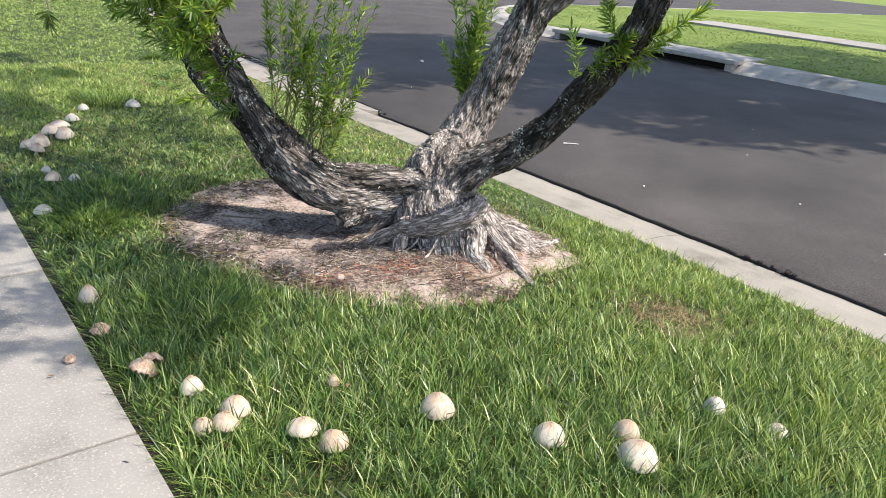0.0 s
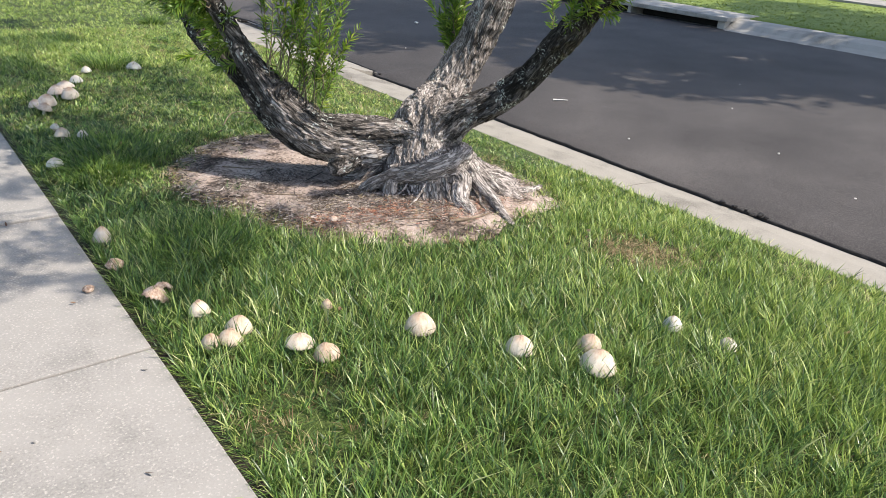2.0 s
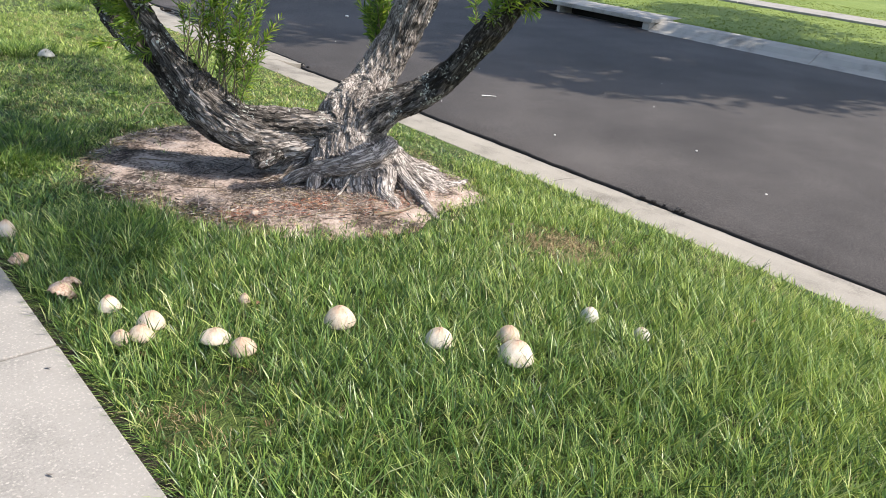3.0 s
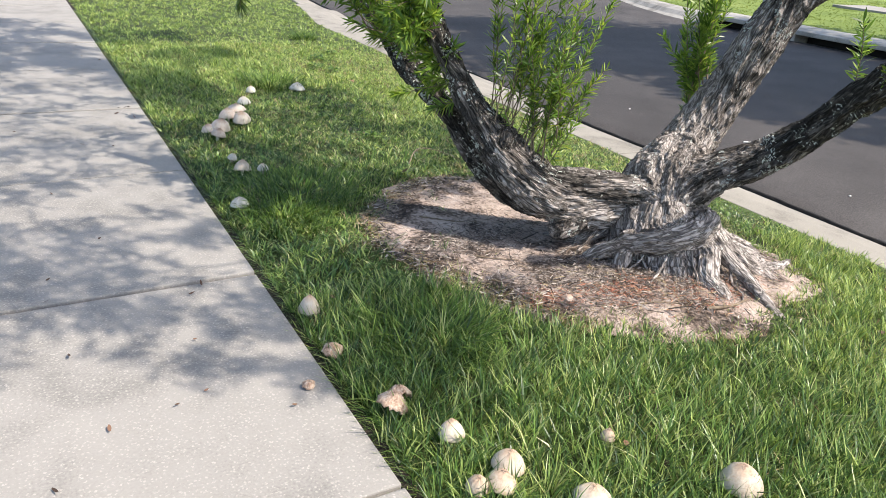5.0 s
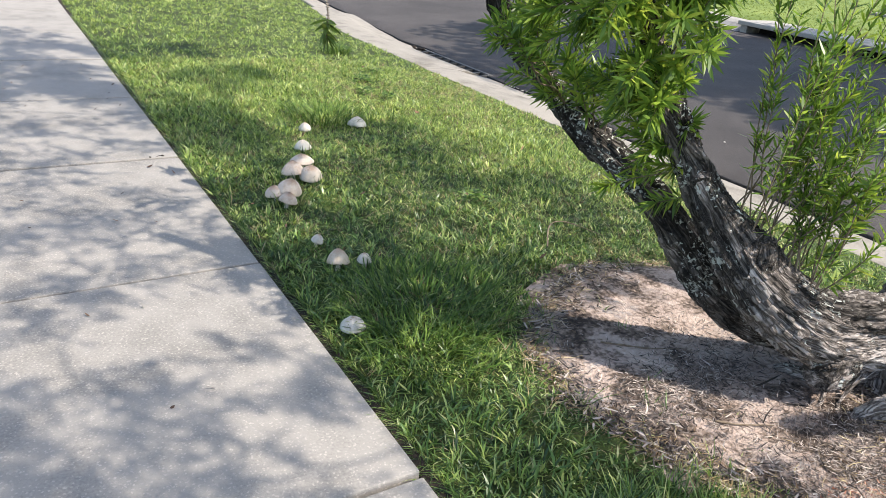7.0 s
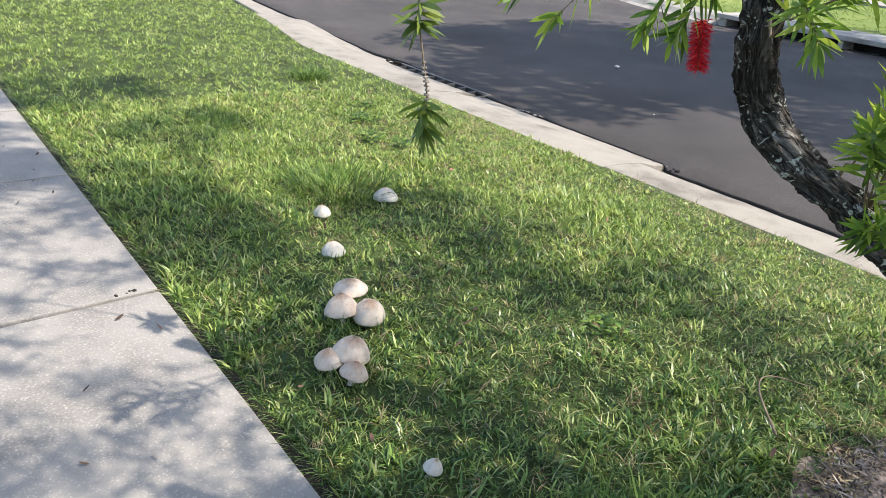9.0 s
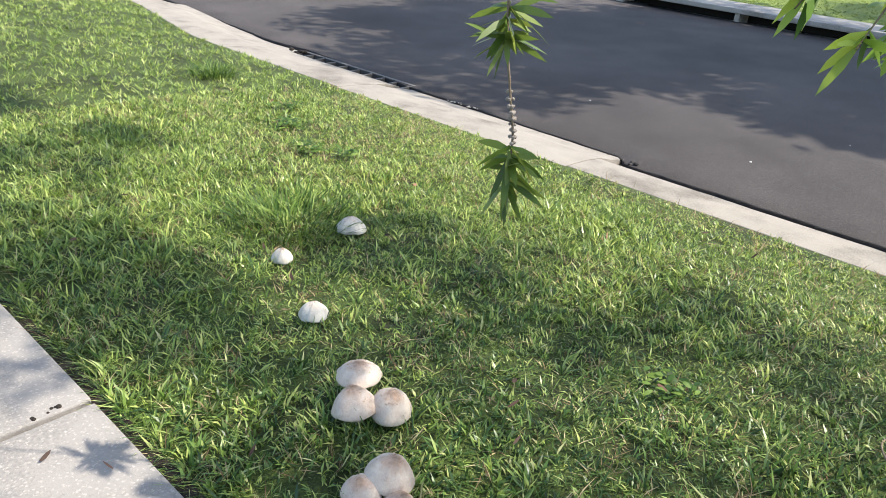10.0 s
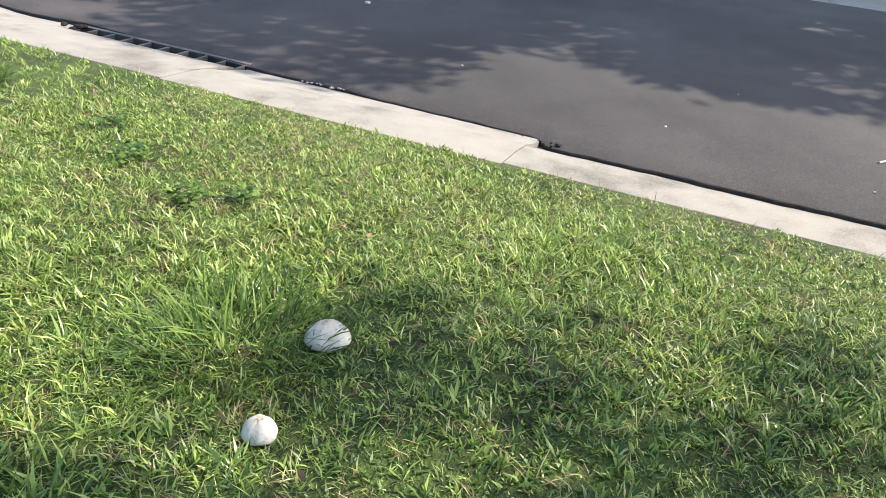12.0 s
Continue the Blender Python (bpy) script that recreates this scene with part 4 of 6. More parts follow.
def spray(points, n_leaves, leaf, half_width, start=0.15, angle=60, droop=0.05, rnd=None, stem=0.003, simple=False):
    """One leafy shoot: stem triangles and leaf triangles."""
    rnd = rnd or rng
    path = smooth_path(points, 14)
    sv, st = tube_arrays(path[::4] if simple else path, np.linspace(stem, stem * 0.35, 4 if simple else 14), 3 if simple else 5)
    t = np.sort(rnd.uniform(start, 1.0, n_leaves))
    idx = t * 13
    i0 = np.minimum(idx.astype(int), 12)
    f = (idx - i0)[:, None]
    P = path[i0] * (1 - f) + path[i0 + 1] * f
    tan = unit(np.gradient(path, axis=0))[i0]
    phi = np.arange(n_leaves) * 2.399 + rnd.normal(0, 0.4, n_leaves)
    ref = np.where(np.abs(tan[:, 2:3]) < 0.8, np.array([[0, 0, 1.0]]), np.array([[1.0, 0, 0]]))
    a = unit(np.cross(tan, ref))
    b = np.cross(tan, a)
    out = np.cos(phi)[:, None] * a + np.sin(phi)[:, None] * b
    al = np.radians(angle + rnd.normal(0, 13, n_leaves) - 14 * t * t)[:, None]
    D = unit(tan * np.cos(al) + out * np.sin(al))
    S = unit(np.cross(D, out) + 0.3 * rnd.normal(0, 1, (n_leaves, 3)))
    S = unit(S - D * np.sum(S * D, 1, keepdims=True))
    B = -0.05 * out + np.array([0, 0, -droop]) + rnd.normal(0, 0.04, (n_leaves, 3))
    L = leaf * rnd.uniform(0.65, 1.15, n_leaves) * (1 - 0.35 * np.maximum(t - 0.8, 0) / 0.2)
    W = half_width * rnd.uniform(0.8, 1.2, n_leaves)
    return (sv, st), (slips(P, D, S, B, L, W) if simple else ribbons(P, D, S, B, L, W, (0.25, 1.0, 0.75)))


def shoot(points, n, leaf=0.075, hw=0.0042, material=None, label="", **k):
    """A separate leafy shoot on the tree: stem with its leaves under it."""
    s, l = spray(points, n, leaf, hw, **k)
    ob = link_part("shoot", tri_mesh("shoot", to_tree(s[0]), s[1], M_TWIG), tree, label)
    link_part("leaves", tri_mesh("leaves", to_tree(l[0]), l[1], material or M_LEAF), ob)
    return ob


# upright shoots on the low limb
for base, tip, n, m in [
    ((1.90, 3.53, 0.40), (1.95, 3.50, 1.12), 90, M_LEAF), ((1.91, 3.52, 0.40), (2.10, 3.46, 0.86), 60, M_LEAF),
    ((1.92, 3.52, 0.40), (2.00, 3.38, 0.74), 46, M_LEAF), ((1.95, 3.50, 0.56), (1.90, 3.42, 1.12), 60, M_YOUNG),
    ((1.88, 3.55, 0.42), (1.80, 3.66, 1.16), 90, M_LEAF), ((1.86, 3.56, 0.43), (1.88, 3.72, 1.22), 90, M_LEAF),
    ((1.93, 3.50, 0.62), (2.14, 3.44, 0.90), 40, M_YOUNG), ((1.80, 3.60, 0.50), (1.72, 3.72, 1.28), 80, M_LEAF),
    ((1.91, 3.52, 0.41), (1.84, 3.42, 0.88), 50, M_LEAF), ((1.83, 3.58, 0.48), (1.95, 3.75, 1.02), 70, M_LEAF),
    ((1.92, 3.54, 0.42), (2.02, 3.62, 1.25), 90, M_LEAF), ((1.70, 3.66, 0.62), (1.70, 3.58, 1.25), 70, M_LEAF),
]:
    b, t = np.array(base), np.array(tip)
    mid = (b + t) / 2 + rng.normal(0, 0.03, 3)
    shoot([b, mid, t], int(n * 1.45), 0.066, 0.0040, m, "upright leafy shoot" if m is M_LEAF else "yellow-green young shoot", angle=60)
for k in range(26):
    b = np.array([rng.uniform(1.64, 1.95), 0, 0])
    b[1], b[2] = np.interp(b[0], [1.64, 1.76, 1.95], [3.84, 3.70, 3.57]), np.interp(b[0], [1.64, 1.76, 1.95], [0.66, 0.50, 0.36])
    s = rng.uniform(-0.12, 0.36)
    t = b + np.array([0.77 * s, -0.63 * s, 0]) + np.array([rng.normal(0, 0.06), rng.normal(0.02, 0.06), rng.uniform(0.35, 0.98)])
    shoot([b, (b + t) / 2 + rng.normal(0, 0.035, 3), t], 88, 0.062, 0.0039, M_LEAF if k % 5 else M_YOUNG, "upright leafy shoot" if k % 5 else "yellow-green young shoot", angle=54, start=0.3)
for k in range(20):
    h = rng.uniform(0.68, 1.02)
    b = np.array([np.interp(h, [0.55, 0.86, 1.03], [1.73, 1.585, 1.52]), np.interp(h, [0.55, 0.86, 1.03], [3.75, 3.935, 4.0]), h])
    d = unit(np.array([rng.normal(-0.8, 0.4), rng.normal(0.45, 0.5), rng.normal(0.15, 0.3)]))
    t = b + d * rng.uniform(0.16, 0.34)
    shoot([b, (b + t) / 2 + rng.normal(0, 0.02, 3), t], 66, 0.074, 0.0042, M_LEAF if k % 6 else M_YOUNG, "leafy side shoot", angle=60, start=0.3)
for k in range(15):
    b = np.array([rng.uniform(2.90, 3.0), rng.uniform(3.55, 3.68), rng.uniform(0.6, 0.8)])
    t = np.array([rng.uniform(2.90, 3.2), rng.uniform(3.66, 3.95), rng.uniform(0.85, 1.4)])
    shoot([b, (b + t) / 2 + rng.normal(0, 0.02, 3), t], 80, 0.076, 0.005, M_LEAF, "upright leafy shoot", angle=58)
# shoots behind the upright limb, and on the leaning limb
for base, tip, n, m in [
    ((2.86, 3.55, 0.50), (3.08, 3.74, 0.98), 90, M_LEAF), ((2.92, 3.62, 0.60), (3.12, 3.80, 1.12), 90, M_LEAF),
    ((2.90, 3.60, 0.62), (3.04, 3.68, 1.28), 90, M_LEAF), ((2.98, 3.66, 0.70), (3.20, 3.76, 1.30), 80, M_LEAF),
    ((2.92, 2.56, 1.02), (2.84, 2.38, 1.22), 60, M_YOUNG), ((2.92, 2.50, 1.10), (3.05, 2.30, 1.22), 60, M_YOUNG),
    ((2.93, 2.62, 0.98), (2.80, 2.50, 1.14), 50, M_YOUNG), ((2.92, 2.44, 1.18), (3.10, 2.18, 1.38), 60, M_YOUNG),
    ((2.92, 2.54, 1.06), (2.96, 2.36, 1.08), 40, M_YOUNG), ((2.90, 2.46, 1.15), (2.70, 2.44, 1.36), 50, M_LEAF),
    ((2.95, 2.76, 0.90), (2.80, 2.72, 1.22), 40, M_LEAF),
]:
    b, t = np.array(base), np.array(tip)
    shoot([b, (b + t) / 2 + rng.normal(0, 0.02, 3), t], int(n * 2.0), 0.072, 0.0048, m, "upright leafy shoot" if m is M_LEAF else "yellow-green young shoot", angle=60)
# dense leafy mass round the two rising stems of the low limb
STEMS = np.concatenate([smooth_path(LEFT[7:], 40), smooth_path(BRANCH[6:], 40)])
made = 0
while made < 132:
    tip = np.array([1.38, 4.20, 1.22]) + unit(rng.normal(0, 1, 3)) * rng.uniform(0.25, 1) ** 0.6 * np.array([0.34, 0.58, 0.52])
    if tip[2] < 1.60 - 0.52 * tip[0] or tip[2] > 1.75 or tip[1] < 3.55 - 0.5 * (tip[0] - 1.2):
        continue
    near = STEMS[np.argmin(np.linalg.norm(STEMS - tip + np.array([0, 0, 0.08]), axis=1))]
    gap = tip - near
    reach = float(np.linalg.norm(gap))
    base = near if reach < 0.30 else tip - gap * 0.30 / reach
    sag = np.array([0, 0, rng.uniform(0.02, 0.07)])
    shoot([base, (base + tip) / 2 + sag, tip], 62, 0.088, 0.0050, M_LEAF if made % 7 else M_YOUNG, "drooping leafy side shoot", angle=60, start=0.2)
    if reach > 0.34:
        wv, wt = tube_arrays(smooth_path([near, (near + base) / 2 + sag * 0.5, base], 8), np.linspace(0.006, 0.003, 8), 5)
        link_part("twig", tri_mesh("twig", to_tree(wv), wt, M_TWIG), tree)
    made += 1
# sprays above the crooked branch
for base, tip in [((1.48, 5.02, 1.40), (1.38, 5.13, 1.20)), ((1.48, 5.05, 1.5), (1.25, 5.12, 1.22)), ((1.46, 5.05, 1.55), (0.93, 5.10, 1.26)), ((1.3, 5.1, 1.5), (0.86, 5.16, 1.30))]:
    b, t = np.array(base), np.array(tip)
    shoot([b, (b + t) / 2 + np.array([0, 0, 0.06]), t], 46, 0.095, 0.0065, M_LEAF, "drooping leafy spray", angle=55, start=0.45)

# hanging twig with its seed capsules and two leaf whorls
TW = [(1.02, 5.70, 1.9), (1.045, 5.715, 1.5), (1.06, 5.72, 1.20), (1.075, 5.705, 1.06), (1.085, 5.69, 0.96), (1.075, 5.685, 0.86)]
tp = smooth_path(TW, 40)
tv, tt = tube_arrays(tp, np.full(40, 0.0026), 6)
hang = link_part("hanging_twig", tri_mesh("hanging_twig", to_tree(tv), tt, M_TWIG), tree, "thin hanging twig with grey seed capsules")


def bead_mesh(centres, radius, material, name):
    bm = bmesh.new()
    for c in centres:
        bmesh.ops.create_icosphere(bm, subdivisions=1, radius=radius * rng.uniform(0.7, 1.2), matrix=Matrix.Translation(c))
    me = bpy.data.meshes.new(name)
    bm.to_mesh(me)
    bm.free()
    me.materials.append(material)
    return me


cs = []
for k in range(54):
    z = rng.uniform(0.945, 1.05)
    i = int(np.argmin(np.abs(tp[:, 2] - z)))
    az = rng.uniform(0, 6.28)
    cs.append(Vector(to_tree(tp[i] + 0.0055 * np.array([math.cos(az), math.sin(az), 0]))))
link_part("seed_capsule", bead_mesh(cs, 0.0042, M_SEED, "seed_capsule"), hang, "cluster of grey woody seed capsules")
lp = []
for top, n, ln in [((1.062, 5.718, 1.225), 46, 0.10), ((1.08, 5.69, 0.945), 42, 0.095)]:
    c = np.array(top)
    az = rng.uniform(0, 2 * np.pi, n)
    el = rng.normal(-0.5 if top[2] < 1 else -0.1, 0.4, n)
    D = np.stack([np.cos(az) * np.cos(el), np.sin(az) * np.cos(el), np.sin(el)], 1)
    S = unit(np.cross(D, rng.normal(0, 1, (n, 3))))
    P = c + np.stack([np.zeros(n), np.zeros(n), -rng.uniform(0, 0.085, n)], 1)
    lp.append(ribbons(P, D, S, np.tile([0, 0, -0.16], (n, 1)), ln * rng.uniform(0.6, 1.05, n), rng.uniform(0.0058, 0.0085, n), (0.35, 1.0, 0.85)))
V, T = joined(lp)
link_part("leaves", tri_mesh("leaves", to_tree(V), T, M_OLIVE), hang)

# red bottlebrush flower
fc = smooth_path([(1.39, 5.06, 1.26), (1.40, 5.06, 1.20), (1.415, 5.06, 1.145)], 10)
fv, ft = tube_arrays(fc, np.full(10, 0.003), 6)
flower = link_part("flower", tri_mesh("flower", to_tree(fv), ft, M_TWIG), tree, "hanging bright red bottlebrush flower spike")
n = 900
k = rng.uniform(0, 8.99, n)
P = fc[k.astype(int)] * (1 - (k % 1))[:, None] + fc[k.astype(int) + 1] * (k % 1)[:, None]
az, el = rng.uniform(0, 2 * np.pi, n), rng.normal(-0.1, 0.3, n)
D = np.stack([np.cos(az) * np.cos(el), np.sin(az) * np.cos(el), np.sin(el)], 1)
S = unit(np.cross(D, rng.normal(0, 1, (n, 3))))
V, T = ribbons(P, D, S, np.tile([0, 0, -0.12], (n, 1)), rng.uniform(0.022, 0.034, n), np.full(n, 0.0007), (1, 1, 1.2))
tagged(link_part("stamen_brush", tri_mesh("stamen_brush", to_tree(V), T, M_FLOWER), flower), kind="stuff")

# the crown overhead: branches and leaves
SHADE = [
    # over the sidewalk
    (-0.25, 4.75, 2.5, 0.7), (-0.5, 3.65, 2.5, 0.55), (0.1, 4.1, 2.6, 0.45), (0.3, 3.2, 2.4, 0.24), (0.25, 3.45, 2.5, 0.3), (0.1, 5.6, 2.5, 0.62), (-0.3, 6.7, 2.9, 0.9), (0.2, 7.7, 3.0, 0.9),
    (-0.5, 4.3, 2.7, 0.5), (-0.6, 8.4, 3.4, 0.6), (0.6, 8.5, 3.3, 0.5), (-0.5, 9.6, 3.4, 0.75), (0.15, 10.4, 3.6, 0.6), (0.0, 9.0, 3.4, 0.7), (-0.6, 10.6, 3.6, 0.6), (0.1, 9.75, 3.5, 0.6), (-0.2, 8.2, 3.2, 0.5),
    # over the lawn beside it
    (1.3, 5.45, 2.5, 0.34), (2.15, 5.85, 2.6, 0.28), (0.75, 3.35, 2.4, 0.34), (1.25, 3.35, 2.4, 0.3), (0.76, 2.75, 2.4, 0.2),
    (0.95, 2.95, 2.4, 0.42), (0.95, 3.9, 2.4, 0.42), (1.75, 4.6, 2.4, 0.52), (2.45, 5.0, 2.4, 0.4), (1.0, 6.0, 2.7, 0.4), (1.5, 6.45, 2.6, 0.6), (2.1, 6.7, 2.7, 0.5),
    (2.6, 5.72, 2.5, 0.24), (2.25, 7.0, 2.8, 0.34), (1.15, 7.2, 2.9, 0.4), (0.95, 7.6, 2.9, 0.42), (1.35, 8.8, 3.2, 0.42), (1.75, 8.8, 3.2, 0.26), (1.0, 9.8, 3.4, 0.5), (1.2, 10.3, 3.5, 0.4),
]
CROWN = [((sx + 0.491 * (h + 0.7), sy - 0.607 * (h + 0.7), h + 0.7), r * 1.15) for sx, sy, h, r in SHADE]
stems, leaves = [], []
tops = [np.array(p) for p in ((3.3, 3.3, 2.3), (2.9, 2.0, 2.3), (1.3, 4.3, 2.2), (1.45, 5.1, 1.9))]
for c, r in sorted(CROWN, key=lambda q: math.dist(q[0], (1.8, 4.0, 2.2))):
    c = np.array(c)
    top = min(tops, key=lambda q: np.linalg.norm(q - c))
    tops.append(c)
    bv_, bt_ = tube_arrays(smooth_path([top, (top + c) / 2 + rng.normal(0, 0.08, 3), c], 12), np.linspace(0.007, 0.005, 12), 7)
    link_part("branch", tri_mesh("branch", to_tree(bv_), bt_, M_TWIG), tree)
    clumps = [c + unit(rng.normal(0, 1, 3)) * r * rng.uniform(0, 1) ** 0.5 * 0.95 for q in range(int(15 * r * r) + 3)]
    for k in range(int((190 if c[0] < 2.15 and c[1] < 4.7 else 390) * r * r) + 20):
        d = unit(rng.normal(0, 1, 3))
        b = clumps[k % len(clumps)] + rng.normal(0, 0.07, 3)
        tip = b + d * rng.uniform(0.12, 0.26) + np.array([0, 0, rng.uniform(-0.12, 0.06)])
        if tip[2] < 1.7:
            continue
        s, l = spray([b, (b + tip) / 2 + np.array([0, 0, 0.05]), tip], 14, 0.090, 0.0068, start=0.05, simple=True, stem=0.0014)
        stems.append(s)
        leaves.append(l)
V, T = joined(stems)
link_part("crown_twigs", tri_mesh("crown_twigs", to_tree(V), T, M_TWIG), tree)
V, T = joined(leaves)
tagged(link_part("crown", tri_mesh("crown", to_tree(V), T, M_LEAF), tree, "loose crown of narrow green leaves"), kind="stuff")

# ---- shade tree across the street ----
oak = thing("oak_tree", pose(14.6, 0.6, 0.1), "broad shade tree on the far verge", "tree")


def oak_tube(name, pts, r0, r1, sides=14):
    p = smooth_path(pts, 26)
    v, t = tube_arrays(p, np.linspace(r0, r1, 26), sides)
    v = v + 0.06 * r0 * rng.normal(0, 1, v.shape)
    return link_part(name, tri_mesh(name, v, t, M_TWIG), oak)


oak_tube("trunk", [(0, 0, -0.2), (0.1, 0.1, 1.6), (-0.1, 0.3, 3.4), (-0.6, 0.9, 5.0)], 0.36, 0.22, 20)
OAK = [((-1.0, 3.2, 8.8), 2.2), ((-1.8, 1.2, 8.6), 1.8), ((-3.6, 4.0, 8.4), 1.9), ((0.6, 1.4, 8.4), 2.0), ((-1.6, 5.4, 8.4), 1.9), ((1.0, 4.2, 8.2), 1.7), ((-3.4, 6.2, 8.0), 1.3), ((0.2, -0.6, 7.6), 1.6), ((-1.9, -0.3, 8.5), 1.5), ((-0.4, -1.1, 8.4), 1.3), ((-3.4, 0.2, 8.4), 0.7), ((1.2, -0.7, 8.2), 1.3), ((-0.7, -1.9, 8.4), 1.2), ((0.4, -2.5, 8.2), 1.1), ((-1.9, -1.4, 8.4), 1.1), ((1.6, -2.4, 8.0), 1.2), ((3.2, 0.5, 8.2), 1.5), ((4.2, 2.2, 8.0), 1.4), ((2.6, -1.5, 8.0), 1.4)]
op = []
for c, r in OAK:
    oak_tube("limb", [(-0.5, 0.8, 4.8), ((c[0] - 0.5) / 2, (c[1] + 0.8) / 2 - 0.2, 6.6), c], 0.14, 0.03, 8)
    n = int(900 * r * r / 4)
    d = unit(rng.normal(0, 1, (n, 3)))
    P = np.array(c) + d * r * rng.uniform(0, 1, (n, 1)) ** 0.5 * np.array([1, 1, 0.6])
    P += 0.25 * np.sin(P * 3.1 + 1)
    for q in range(5):
        D = unit(rng.normal(0, 1, (n, 3)))
        S = unit(np.cross(D, rng.normal(0, 1, (n, 3))))
        op.append(slips(P + rng.normal(0, 0.12, (n, 3)), D, S, np.zeros((n, 3)), rng.uniform(0.16, 0.27, n), rng.uniform(0.045, 0.075, n)))
V, T = joined(op)
tagged(link_part("crown", tri_mesh("crown", V, T, M_LEAF), oak, "wide dark green crown"), kind="stuff")

# ---- trunk further along the verge ----
verge_tree = thing("verge_tree", pose(2.57, 21.5, -0.06), "stout pale-barked tree on the grass verge", "tree")
VT = Matrix.Translation((-2.95, -25.6, 0.06))
for name, pts, rad, sides in [
    ("trunk", [(2.95, 25.6, -0.2), (2.95, 25.6, 0.0), (2.95, 25.6, 0.25), (2.96, 25.6, 0.8), (3.0, 25.6, 2.4), (3.0, 25.7, 3.6)], [0.62, 0.52, 0.42, 0.36, 0.30, 0.24], 48),
    ("limb", [(3.0, 25.7, 3.3), (3.8, 25.2, 4.6), (4.6, 25.0, 6.0)], [0.16, 0.11, 0.04], 16),
    ("limb", [(3.0, 25.7, 3.3), (2.2, 26.4, 4.8), (1.6, 27.2, 6.2)], [0.16, 0.11, 0.04], 16),
    ("limb", [(3.0, 25.7, 3.4), (3.1, 26.2, 5.2), (3.0, 26.0, 7.0)], [0.17, 0.11, 0.04], 16),
]:
    me = bark_tube(name, pts, rad, M_BARK, sides=sides, step=0.05, rough=0.25, seed=71, age=0.0)
    me.transform(tree.matrix_world)
    me.transform(VT)
    link_part(name, me, verge_tree)
vp = []
for cx, cy, cz, r in ((4.4, 25.0, 6.0, 1.6), (1.7, 27.0, 6.2, 1.6), (3.0, 26.0, 7.0, 1.8), (3.2, 24.6, 5.6, 1.3)):
    n = 2600
    d = unit(rng.normal(0, 1, (n, 3)))
    P = np.array([cx, cy, cz]) + d * r * rng.uniform(0, 1, (n, 1)) ** 0.5
    D = unit(rng.normal(0, 1, (n, 3)))
    S = unit(np.cross(D, rng.normal(0, 1, (n, 3))))
    vp.append(slips(P + 0.2 * np.sin(P * 3.3), D, S, np.zeros((n, 3)), rng.uniform(0.12, 0.2, n), rng.uniform(0.03, 0.05, n)))
V, T = joined(vp)
tagged(link_part("crown", tri_mesh("crown", V - np.array([2.95, 25.6, -0.06]), T, M_LEAF), verge_tree, "green leafy crown"), kind="stuff")

# ---- mushrooms ----
def revolve(profile, sides, wob, seed):
    V, F = [], []
    for i, (r, z) in enumerate(profile):
        for j in range(sides):
            a = 2 * math.pi * j / sides
            k = 1 + wob * (noise.noise(Vector((math.cos(a) * 1.3 + seed, math.sin(a) * 1.3, z * 8))) + 0.5 * noise.noise(Vector((math.cos(a) * 5 + seed, math.sin(a) * 5, i * 0.2))))
            V.append((r * k * math.cos(a), r * k * math.sin(a), z + 0.06 * wob * noise.noise(Vector((math.cos(a) * 2 + seed, math.sin(a) * 2, 4)))))
    for i in range(len(profile) - 1):
        for j in range(sides):
            F.append((i * sides + j, i * sides + (j + 1) % sides, (i + 1) * sides + (j + 1) % sides, (i + 1) * sides + j))
    return V, F


